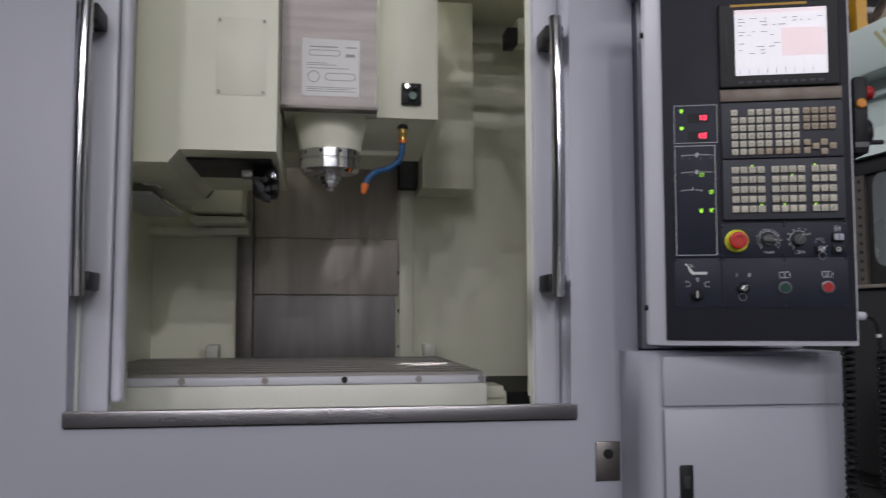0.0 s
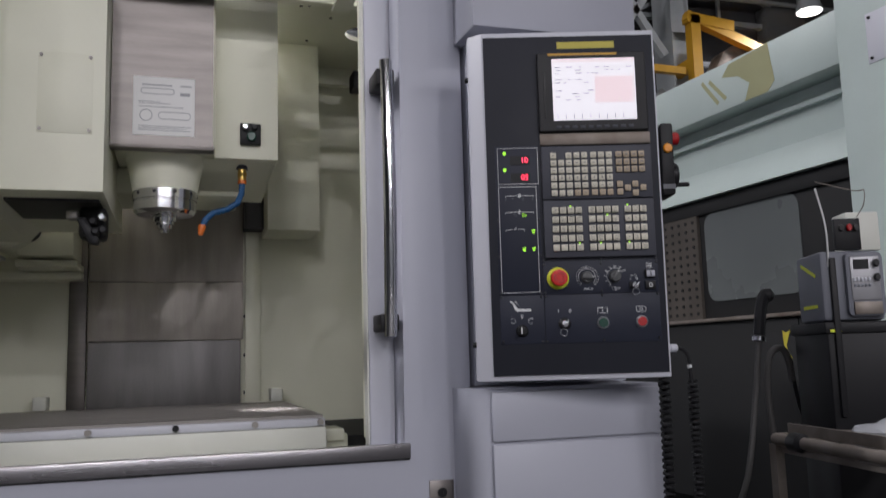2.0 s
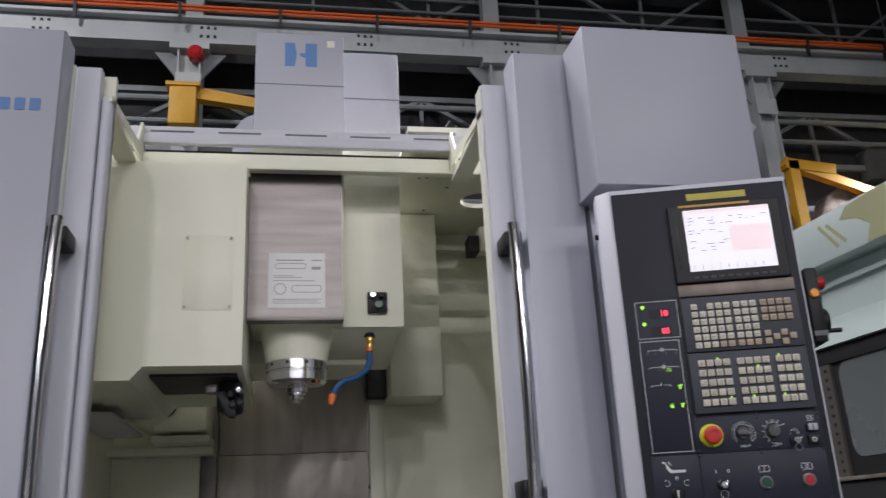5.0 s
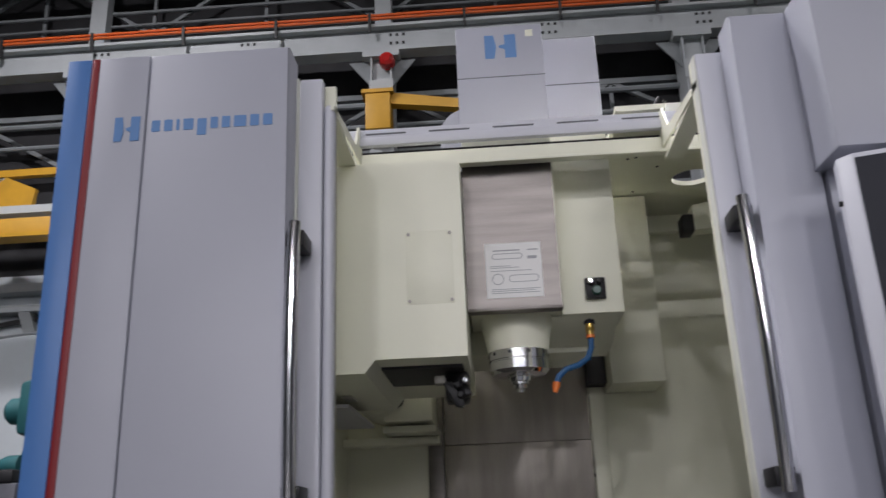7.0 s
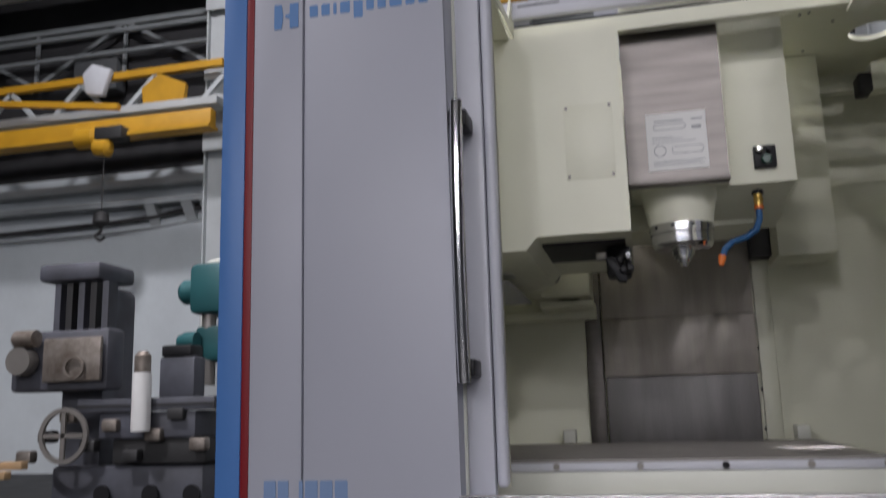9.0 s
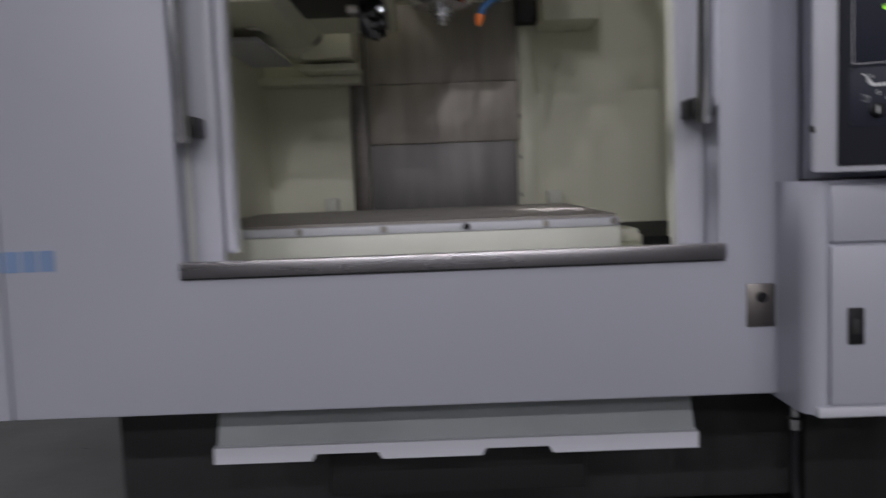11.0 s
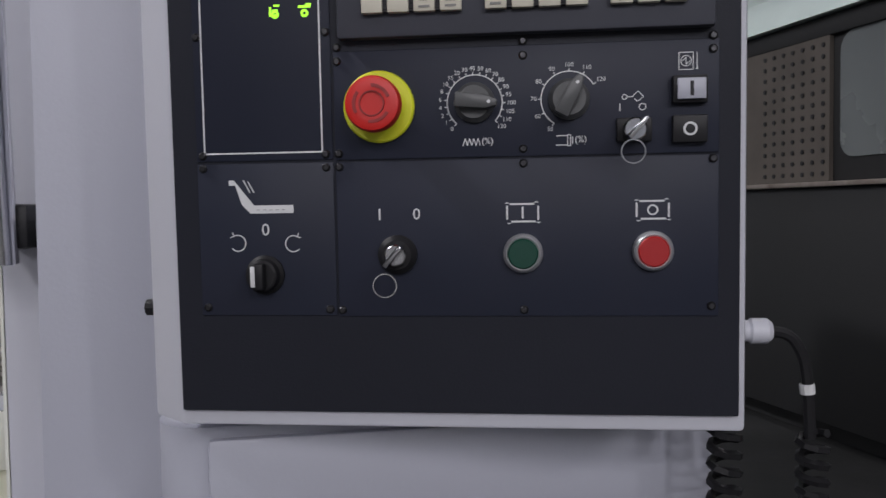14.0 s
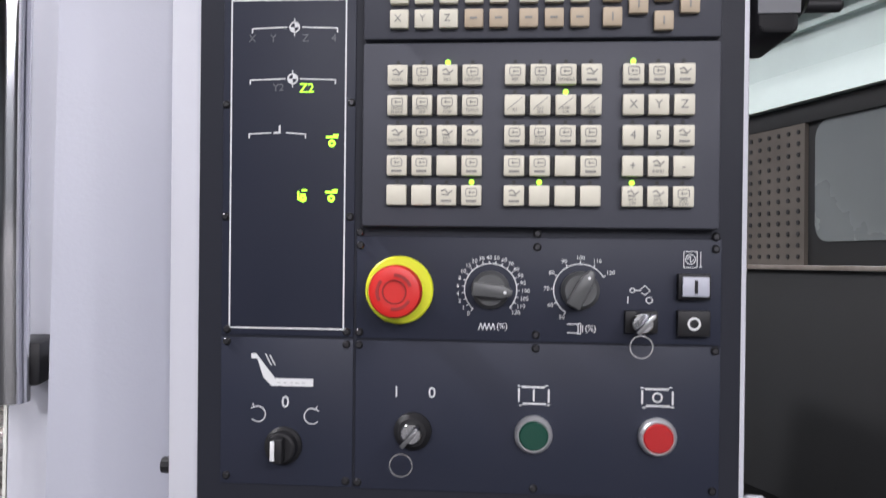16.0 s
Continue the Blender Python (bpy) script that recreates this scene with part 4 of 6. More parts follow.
for bi, cols in enumerate(COLS):
    for ri, v in enumerate(ROWS_V):
        for ci, u in enumerate(cols):
            k = piece("key", key_mesh, u, YK, v, pad)
            lit = (bi, ri, ci) in LIT
            piece("key_led", lit_mesh if lit else led_mesh, u, YK, v + 0.0104, pad)
            if ci + 1 < len(cols):
                piece("key_clip", clip_mesh, (u + cols[ci + 1]) / 2, YK, v, pad)
            txt = LEGEND[bi][ri][ci]
            if not txt:
                continue
            if len(txt) == 1 and txt != "#":
                words("legend", txt, (0, YT - YK - 0.0002, 0), 0.0092, INK, k, lift=0.0001)
            else:
                g = bmesh.new()
                random.seed(bi * 100 + ri * 10 + ci)
                yb = YT - YK
                if bi == 1 and ri == 1:
                    strokes([((-0.0055, -0.0035), (0.0055, 0.0055))], 0.0005, yb - 0.0003, yb + 0.0002, g)
                elif random.random() < 0.6:
                    P = rounded(-0.0042, 0.0042, -0.0008, 0.0052, 0.001, 1)
                    strokes(list(zip(P, P[1:] + P[:1])), 0.0006, yb - 0.0003, yb + 0.0002, g)
                    strokes([((-0.002, 0.0022), (0.0028, 0.0022)), ((-0.001, 0.001), (-0.001, 0.0036))], 0.0007, yb - 0.0003, yb + 0.0002, g)
                else:
                    strokes([((-0.004, 0.003), (-0.001, 0.0045)), ((-0.001, 0.0045), (0.0015, 0.001)), ((0.0015, 0.001), (0.0045, 0.0035)), ((-0.0035, 0.0005), (0.002, 0.0))], 0.0009, yb - 0.0003, yb + 0.0002, g)
                part("legend_sign", g, INK, k)
                if txt != "#":
                    words("legend", txt, (0, yb - 0.0002, -0.0040), 0.0029 if "\n" in txt else 0.0032, INK, k, lift=0.0001)
                else:
                    part("legend_bar", box(-0.004, 0.004, yb - 0.0003, yb + 0.0002, -0.0052, -0.0036), INK, k)
COL5 = (-0.0331, -0.0141, 0.0049, 0.0243, 0.0433, 0.0660, 0.0852, 0.1045)
LETTERS = ("OPQRNGWH", "XYZMSTUV", "FABCDEKL", "12345678", "IJ90+=/;")
ROWM = [0.3354 - 0.01874 * r for r in range(6)]
for r, v in enumerate(ROWM):
    for c, u in enumerate(COL5):
        if r == 0 and c == 1:
            continue
        tan = r == 5 and c >= 3
        k = piece("key", small_tan if tan else small_mesh, u, YK, v, mdi)
        if r == 5 and c < 3:
            words("legend", "XYZ"[c], (-0.001, -0.0060, 0), 0.0078, INK, k, lift=0.0001)
        else:
            part("legend_bar", box(-0.003, 0.0025, -0.0061, -0.0055, -0.0008, 0.0008) if r != 3 else box(-0.0015, 0.0015, -0.0061, -0.0055, -0.003, 0.003), INK, k)
for r in range(3):
    for u in (0.1288, 0.1476, 0.1664, 0.1852):
        k = piece("key", small_tan, u, YK, ROWM[r], mdi)
        part("legend_bar", box(-0.0035, 0.0035, -0.0061, -0.0055, -0.0018, 0.0018), INK, k)
for u, v in ((0.1288, 0.2605), (0.1288, 0.2417), (0.1480, 0.2511), (0.1668, 0.2605), (0.1668, 0.2385), (0.1860, 0.2511)):
    k = piece("key", small_tan, u, YK, v, mdi)
    part("legend_bar", box(-0.0006, 0.0006, -0.0061, -0.0055, -0.003, 0.003), INK, k)
# emergency stop
es = part("emergency_stop", lathe((-0.0325, YP, 0.0322), (-0.0325, -1, 0.0322), [(0, 0.0268), (0.003, 0.0268), (0.0042, 0.0255)], 40), ESTOP_YELLOW, cp, "yellow collar of the emergency stop")
part("mushroom", lathe((-0.0325, YP - 0.004, 0.0322), (-0.0325, -1, 0.0322), [(0, 0.0125), (0.012, 0.0125), (0.0135, 0.0195), (0.016, 0.0203), (0.023, 0.0203), (0.0262, 0.0192), (0.0272, 0.0165), (0.0268, 0.0095), (0.0262, 0.009), (0.0262, 0.0001)], 40), ESTOP_RED, es, "red emergency mushroom button")
for a in (20, 140, 260):
    part("arrow_mark", ring((-0.0325, 0.0322), 0.0118, 0.0140, YP - 0.0318, YP - 0.0305, 10, a, a + 70), ESTOP_DARK, es)
part("arrow_mark", ring((-0.0325, 0.0322), 0.0084, 0.0092, YP - 0.0318, YP - 0.0305, 24), ESTOP_DARK, es)
# two dials
KNOB = material("grey_knob_plastic", (0.085, 0.088, 0.09), 0.4, stain=0.15)
def dial(cu, cv, values, a0, a1, pointer, ra):
    k = part("dial_knob", lathe((cu, YP, cv), (cu, -1, cv), [(0, 0.0150), (0.004, 0.0148), (0.007, 0.0125), (0.009, 0.0120)], 32), KNOB, cp, "grey rotary knob with a pointer bar")
    t = radians(pointer)
    c, s = math.cos(t), math.sin(t)
    P = [(-0.0135, -0.0055), (0.009, -0.0050), (0.0172, -0.0022), (0.0172, 0.0022), (0.009, 0.0050), (-0.0135, 0.0055)]
    part("pointer_bar", prism([(cu + p * c - q * s, cv + p * s + q * c) for p, q in P], "y", YP - 0.0185, YP - 0.008, bev=0.0012), KNOB, k)
    part("pointer_dot", rod((cu + 0.0115 * c, YP - 0.0182, cv + 0.0115 * s), (cu + 0.0115 * c, YP - 0.0190, cv + 0.0115 * s), 0.0013, 8), WHITE, k)
    g = ring((cu, cv), ra, ra + 0.0008, YP - 0.0003, YP + 0.0002, 48, a1, a0)
    n = len(values)
    for i, val in enumerate(values):
        a = radians(a0 + (a1 - a0) * i / (n - 1))
        strokes([((cu + ra * math.cos(a), cv + ra * math.sin(a)), (cu + (ra + 0.0026) * math.cos(a), cv + (ra + 0.0026) * math.sin(a)))], 0.0007, YP - 0.0003, YP + 0.0002, g)
        rr = ra + 0.0050 + (0.0022 * abs(math.cos(a)) if val > 99 else 0.0008 * abs(math.cos(a)))
        words("dial_number", str(val), (cu + rr * math.cos(a), YP - 0.0003, cv + rr * math.sin(a)), 0.0046, WHITE, cp, lift=0.0002)
    ink("dial_scale", g)
dial(0.0390, 0.0335, (0, 1, 2, 4, 6, 8, 10, 15, 20, 30, 40, 50, 60, 70, 80, 90, 95, 100, 105, 110, 120), 228, -42, -6, 0.0200)
dial(0.1082, 0.0340, (50, 60, 70, 80, 90, 100, 110, 120), 237, 31, 62, 0.0200)
zz = [(0.0300 + i * 0.0016, 0.0045 + (0.0026 if i % 2 else -0.0026)) for i in range(9)]
ink("feed_sign", strokes(list(zip(zz, zz[1:])), 0.0007, YP - 0.0003, YP + 0.0002))
words("percent_sign", "(%)", (0.0482, YP - 0.0003, 0.0050), 0.0068, WHITE, cp, lift=0.0002)
ink("spindle_sign", strokes([((0.0985, 0.0076), (0.107, 0.0076)), ((0.0985, 0.0008), (0.107, 0.0008)), ((0.107, 0.0082), (0.107, 0.0002)), ((0.1090, 0.0082), (0.1090, 0.0002)), ((0.107, 0.0082), (0.109, 0.0082)), ((0.107, 0.0002), (0.109, 0.0002)), ((0.1105, 0.0068), (0.1105, 0.0016))], 0.0007, YP - 0.0003, YP + 0.0002))
words("percent_sign", "(%)", (0.1165, YP - 0.0003, 0.0045), 0.0068, WHITE, cp, lift=0.0002)
# key switches
def keyswitch(cu, cv, square, key_a, r):
    if square:
        k = part("key_switch", box(cu - 0.0125, cu + 0.0125, YP - 0.005, YP, cv - 0.0085, cv + 0.0085, 0.001), BLACK, cp, "black key switch with a key in it")
    else:
        k = part("key_switch", lathe((cu, YP, cv), (cu, -1, cv), [(0, 0.0148), (0.004, 0.0148), (0.006, 0.0128), (0.008, 0.011)], 28), BLACK, cp, "round black key switch with a key in it")
    part("lock_barrel", lathe((cu, YP - 0.004, cv), (cu, -1, cv), [(0, 0.0085), (0.009, 0.0083), (0.010, 0.0072)], 24), CHROME, k)
    t = radians(key_a)
    c, s = math.cos(t), math.sin(t)
    part("key_blade", prism([(cu + p * c - q * s, cv + p * s + q * c) for p, q in ((-0.009, -0.0018), (0.009, -0.0018), (0.0105, 0), (0.009, 0.0018), (-0.009, 0.0018))], "y", YP - 0.030, YP - 0.014, bev=0.0004), CHROME, k)
    rg = ring((cu - 0.006 if not square else cu - 0.003, cv - 0.021 if not square else cv - 0.0165), r - 0.0007, r + 0.0003, YP - 0.026, YP - 0.0248, 28)
    part("key_ring", rg, CHROME, k)
keyswitch(0.1545, 0.0105, True, 48, 0.0085)
keyswitch(-0.0207, -0.0788, False, 50, 0.0088)
words("switch_mark", "I", (0.1447, YP - 0.0003, 0.0268), 0.0078, WHITE, cp, lift=0.0002)
words("switch_mark", "O", (0.1608, YP - 0.0003, 0.0268), 0.0078, WHITE, cp, lift=0.0002)
g = ring((0.1480, 0.0345), 0.0014, 0.0021, YP - 0.0003, YP + 0.0002, 14)
strokes([((0.150, 0.0345), (0.1545, 0.0345)), ((0.1535, 0.0345), (0.1575, 0.0385)), ((0.1575, 0.0385), (0.1615, 0.0345)), ((0.1615, 0.0345), (0.1575, 0.0310)), ((0.1575, 0.0310), (0.1550, 0.0330))], 0.0006, YP - 0.0003, YP + 0.0002, g)
ink("key_sign", g)
words("switch_mark", "I", (-0.0342, YP - 0.0003, -0.0488), 0.0125, WHITE, cp, lift=0.0002)
words("switch_mark", "0", (-0.0060, YP - 0.0003, -0.0488), 0.0125, WHITE, cp, lift=0.0002)
# power buttons
for v, on in ((0.0383, True), (0.0101, False)):
    pb = part("push_button", box(0.1935 - 0.0122, 0.1935 + 0.0122, YP - 0.007, YP, v - 0.0098, v + 0.0098, 0.001), BLACK, cp, "square black push button")
    if on:
        cap = part("button_cap", box(0.1940 - 0.0100, 0.1940 + 0.0100, YP - 0.0105, YP - 0.0065, v - 0.0075, v + 0.0075, 0.001), SKIN, pb, "pale grey button cap")
        part("button_mark", box(0.1928, 0.1952, YP - 0.0110, YP - 0.0104, v - 0.0052, v + 0.0052), BLACK, cap)
    else:
        part("button_mark", ring((0.1935, v), 0.0034, 0.0050, YP - 0.0074, YP - 0.0068, 24), WHITE, pb)
g = strokes([((0.1865, 0.0528), (0.1965, 0.0528)), ((0.1965, 0.0528), (0.1965, 0.0650)), ((0.1965, 0.0650), (0.1865, 0.0650)), ((0.1865, 0.0650), (0.1865, 0.0528)), ((0.1992, 0.0535), (0.1992, 0.0650)), ((0.1982, 0.0532), (0.2002, 0.0532)), ((0.1890, 0.0590), (0.1915, 0.0615)), ((0.1915, 0.0615), (0.1915, 0.0565)), ((0.1915, 0.0565), (0.1942, 0.0590))], 0.0006, YP - 0.0003, YP + 0.0002)
ring((0.1915, 0.0590), 0.0034, 0.0040, YP - 0.0003, YP + 0.0002, 20, bm=g)
ink("power_sign", g)
# selector for the chip tray
ink("tray_sign", prism([(-0.1515, -0.0245), (-0.1515, -0.0205), (-0.1475, -0.0205), (-0.1320, -0.0400), (-0.1010, -0.0400), (-0.1010, -0.0462), (-0.1350, -0.0462), (-0.1415, -0.0395), (-0.1465, -0.0245)], "y", YP - 0.0003, YP + 0.0002))
ink("tray_sign", strokes([((-0.1400, -0.0205), (-0.1350, -0.0300)), ((-0.1365, -0.0215), (-0.1318, -0.0300))], 0.0008, YP - 0.0003, YP + 0.0002))
part("tray_teeth", strokes([((-0.130 + i * 0.005, -0.0435), (-0.1275 + i * 0.005, -0.0435)) for i in range(5)], 0.0006, YP - 0.0006, YP), PALE_INK, cp)
sel = part("selector_knob", lathe((-0.1243, YP, -0.0935), (-0.1243, -1, -0.0935), [(0, 0.0150), (0.003, 0.0150), (0.005, 0.0128), (0.012, 0.0120), (0.013, 0.0105)], 32), BLACK, cp, "black rotary selector with a white mark")
part("selector_grip", box(-0.1288, -0.1198, YP - 0.022, YP - 0.012, -0.1035, -0.0835, 0.002), BLACK, sel)
part("selector_mark", box(-0.1318 + 0.0025, -0.1318 + 0.0060, YP - 0.0226, YP - 0.0215, -0.1010, -0.0855, 0.0004), WHITE, sel)
words("switch_mark", "0", (-0.1234, YP - 0.0003, -0.0592), 0.0135, WHITE, cp, lift=0.0002)
for cu, cv, a0, a1 in ((-0.1458, -0.0690, -140, 120), (-0.1018, -0.0698, 60, 320)):
    g = ring((cu, cv), 0.0058, 0.0066, YP - 0.0003, YP + 0.0002, 24, a0, a1)
    ea = radians(a1 if cu < -0.12 else a0)
    ex, ez = cu + 0.0062 * math.cos(ea), cv + 0.0062 * math.sin(ea)
    dx = -0.003 if cu < -0.12 else 0.003
    strokes([((ex, ez), (ex + dx, ez - 0.001)), ((ex, ez), (ex + dx * 0.4, ez + 0.003))], 0.0007, YP - 0.0003, YP + 0.0002, g)
    ink("turn_sign", g)
# start and stop buttons
for cu, cv, mat, lab in ((0.0735, -0.0788, GREEN_BTN, "dark green start button in a chrome ring"), (0.1680, -0.0780, RED_BTN, "red stop button in a chrome ring")):
    pb = part("push_button", lathe((cu, YP, cv), (cu, -1, cv), [(0, 0.0148), (0.003, 0.0148), (0.006, 0.0136), (0.0075, 0.0122), (0.0066, 0.0112)], 36), RING, cp, lab)
    part("button_cap", lathe((cu, YP - 0.004, cv), (cu, -1, cv), [(0, 0.0112), (0.0035, 0.0112), (0.0044, 0.0102)], 32), mat, pb)
    iv = cv + 0.0302
    g = strokes([((cu - 0.0115, iv - 0.0050), (cu - 0.0115, iv + 0.0055)), ((cu - 0.0095, iv + 0.0065), (cu + 0.0085, iv + 0.0065)), ((cu + 0.0115, iv + 0.0050), (cu + 0.0115, iv - 0.0055)), ((cu + 0.0095, iv - 0.0065), (cu - 0.0085, iv - 0.0065))], 0.0014, YP - 0.0003, YP + 0.0002)
    for ax, az, dx, dz in ((-0.0115, 0.006, 1, -1), (0.0100, 0.0065, -1, -1), (0.0115, -0.006, -1, 1), (-0.0100, -0.0065, 1, 1)):
        prism([(cu + ax - 0.002, iv + az - dz * 0.001), (cu + ax + 0.002, iv + az - dz * 0.001), (cu + ax, iv + az + dz * 0.002 * -1)], "y", YP - 0.0003, YP + 0.0002, g)
    if mat is GREEN_BTN:
        strokes([((cu, iv - 0.0045), (cu, iv + 0.0045))], 0.0014, YP - 0.0003, YP + 0.0002, g)
    else:
        ring((cu, iv), 0.0028, 0.0040, YP - 0.0003, YP + 0.0002, 20, bm=g)
    ink("cycle_sign", g)
# panel screws
scr_ob = finish("screw", lathe((0, 0, 0), (0, -1, 0), [(0, 0.0033), (0.0012, 0.0031), (0.0022, 0.0020)], 10), BLACKED)
screw_mesh = scr_ob.data
bpy.data.objects.remove(scr_ob)
for u, v in ((-0.0641, 0.0671), (-0.0641, 0.0775), (0.0749, 0.0671), (0.0749, 0.0775), (0.2105, 0.0671), (0.2105, 0.0765), (-0.0643, -0.0018), (0.0745, -0.0012), (0.0745, -0.0118), (0.2107, -0.0110), (-0.0643, -0.0118), (-0.0745, -0.0118), (-0.1715, -0.0111), (-0.0745, -0.0018), (-0.1715, -0.0015), (-0.1712, -0.1190), (-0.0742, -0.1206), (-0.0646, -0.1211), (0.0739, -0.1212), (0.2099, -0.1186)):
    piece("screw", screw_mesh, u, YP, v, cp)
for u, v in ((-0.1735, 0.1787), (-0.1735, 0.0890), (-0.0722, 0.1799), (-0.0725, 0.0894)):
    piece("screw", screw_mesh, u, YP, v, ind)

# hand wheel unit on the panel's right side
hw = new("handwheel_unit")
hw.matrix_world = cp.matrix_world.copy()
tagged(hw, "black hand wheel unit hung beside the control panel", "hand controller")
part("unit_body", prism(rounded(0.243, 0.274, 0.235, 0.418, 0.006, 3), "y", 0.005, 0.10, bev=0.003), BLACK, hw)
part("stop_button", lathe((0.274, 0.045, 0.386), (0.30, 0.045, 0.386), [(0, 0.010), (0.006, 0.010), (0.007, 0.0165), (0.02, 0.0165), (0.024, 0.014)], 20), RED_BTN, hw, "red stop button")
part("stop_collar", rod((0.2738, 0.045, 0.386), (0.281, 0.045, 0.386), 0.0135), CHROME, hw)
part("push_button", rod((0.258, 0.005, 0.353), (0.258, -0.004, 0.353), 0.0115, 20, bev=0.002), AMBER, hw, "amber push button")
part("hand_wheel", lathe((0.274, 0.05, 0.29), (0.31, 0.05, 0.29), [(0, 0.032), (0.012, 0.034), (0.016, 0.030), (0.018, 0.012)], 28), BLACK, hw)
part("crank", rod((0.288, 0.05, 0.268), (0.322, 0.05, 0.268), 0.006, 12, bev=0.002), BLACK, hw)
part("switch_row", box(0.2425, 0.2745, 0.0035, 0.006, 0.25, 0.262), DIM, hw)
hwc = new("coiled_cable")
hwc.matrix_world = cp.matrix_world.copy()
tagged(hwc, "black coiled cable hanging from a grey plug", "cable", "coiled cables")
part("plug", lathe((0.2365, 0.045, -0.146), (0.30, 0.045, -0.146), [(0, 0.0085), (0.012, 0.0085), (0.014, 0.0102), (0.026, 0.0102), (0.030, 0.007)], 18), SKIN_EDGE, hwc, "pale grey cable plug")
part("cable", tube([(0.264, 0.045, -0.146), (0.280, 0.045, -0.150), (0.291, 0.045, -0.168), (0.295, 0.045, -0.20), (0.297, 0.046, -0.232)], 0.0046, 8), BLACK, hwc)
part("cable_tie", rod((0.2935, 0.045, -0.188), (0.2943, 0.045, -0.196), 0.0058, 10), WHITE, hwc)
part("coil", coil((0.299, 0.046, -0.228), (0.305, 0.05, -0.86), 0.0108, 48, 0.0036), BLACK, hwc)
hwd = new("coiled_cable")
hwd.matrix_world = cp.matrix_world.copy()
tagged(hwd, "black coiled cable hanging behind the control panel", "cable", "coiled cables")
part("coil", coil((0.243, 0.10, -0.14), (0.247, 0.12, -0.86), 0.0120, 46, 0.0042), BLACK, hwd)

# ---- hall steelwork behind the machine ----
GY = 13.7
rg = thing("crane_runway", (0, GY, 9.5), "pale grey crane runway girder with orange conductor bars", "girder")
part("web", box(-22, 24, GY - 0.02, GY + 0.02, 9.60, 10.14), GIRDER, rg)
part("flange", box(-22, 24, GY - 0.16, GY + 0.16, 10.10, 10.16), GIRDER, rg)
part("flange", box(-22, 24, GY - 0.16, GY + 0.16, 9.58, 9.64), GIRDER, rg)
for dz in (0.0, 0.075):
    part("conductor_bar", rod((-22, GY - 0.20, 10.235 + dz), (24, GY - 0.20, 10.235 + dz), 0.030, 8), CONDUIT, rg, "orange conductor bar")
for k in range(24):
    cx = -21 + k * 1.78
    part("bar_clip", prism([(GY - 0.25, 10.34), (GY - 0.16, 10.34), (GY - 0.16, 9.98), (GY - 0.21, 9.95), (GY - 0.25, 10.18)], "x", cx, cx + 0.05), SHADOW, rg)
for k in range(16):
    cx = -21 + k * 2.85
    for dx in (0, 0.12, 0.24):
        for dz in (9.78, 9.96):
            part("rivet", box(cx + dx, cx + dx + 0.05, GY - 0.035, GY - 0.02, dz, dz + 0.05), SHADOW, rg)
def column(x):
    c = thing("hall_column", (x, GY + 0.2, 0), "pale grey riveted steel hall column", "column", "hall columns")
    part("shaft", box(x - 0.19, x + 0.19, GY - 0.05, GY + 0.05, 0, 9.58, 0.01), GIRDER, c)
    part("shaft_rib", box(x - 0.20, x - 0.17, GY - 0.16, GY + 0.5, 0, 9.58), GIRDER, c)
    part("shaft_rib", box(x + 0.17, x + 0.20, GY - 0.16, GY + 0.5, 0, 9.58), GIRDER, c)
    part("cap", box(x - 0.34, x + 0.34, GY - 0.20, GY + 0.3, 9.44, 9.578), GIRDER, c)
    part("upper_shaft", box(x - 0.16, x + 0.16, GY + 0.25, GY + 0.5, 9.58, 14.4), GIRDER, c)
    for z in (8.6, 7.2, 5.8):
        part("batten", box(x - 0.22, x + 0.22, GY - 0.18, GY - 0.15, z, z + 0.35), GIRDER, c)
    part("gusset", prism([(x + 0.2, 9.44), (x + 0.62, 9.44), (x + 0.2, 8.9)], "y", GY + 0.0, GY + 0.03), TRUSS, c)
    part("gusset", prism([(x - 0.2, 9.44), (x - 0.62, 9.44), (x - 0.2, 8.9)], "y", GY + 0.0, GY + 0.03), TRUSS, c)
for x in (-18.5, -12.8, -6.9, -1.2, 4.5, 9.9, 15.6):
    column(x)
lamp = thing("warning_lamp", (-1.1, GY - 0.2, 9.3), "round red warning lamp on a hall column", "lamp")
part("lens", lathe((-1.08, GY - 0.10, 9.32), (-1.08, GY - 0.5, 9.32), [(0, 0.14), (0.12, 0.15), (0.2, 0.13), (0.24, 0.07)], 20), RED_LENS, lamp)
part("socket", box(-1.16, -1.0, GY - 0.10, GY - 0.04, 9.24, 9.40), SHADOW, lamp)
# dark trusses and pipes in the bays
def truss(name, x0, x1, y, z0, z1, n, mat, w):
    t = thing(name, ((x0 + x1) / 2, y, z0), "dark steel roof truss behind the crane runway", "truss", "roof trusses")
    part("chord", beam((x0, y, z0), (x1, y, z0), w), mat, t)
    part("chord", beam((x0, y, z1), (x1, y, z1), w), mat, t)
    for k in range(n):
        a, b = x0 + (x1 - x0) * k / n, x0 + (x1 - x0) * (k + 1) / n
        part("diagonal", beam((a, y, z0 if k % 2 else z1), (b, y, z1 if k % 2 else z0), w * 0.7), mat, t)
        part("strut", beam((b, y, z0), (b, y, z1), w * 0.6), mat, t)
truss("roof_truss", -22, 24, 14.45, 7.9, 9.1, 22, TRUSS, 0.11)
truss("roof_truss", -22, 24, 14.3, 10.75, 12.3, 20, TRUSS, 0.10)
truss("roof_truss", -22, 24, 12.2, 12.0, 13.6, 20, DARK_TRUSS, 0.14)
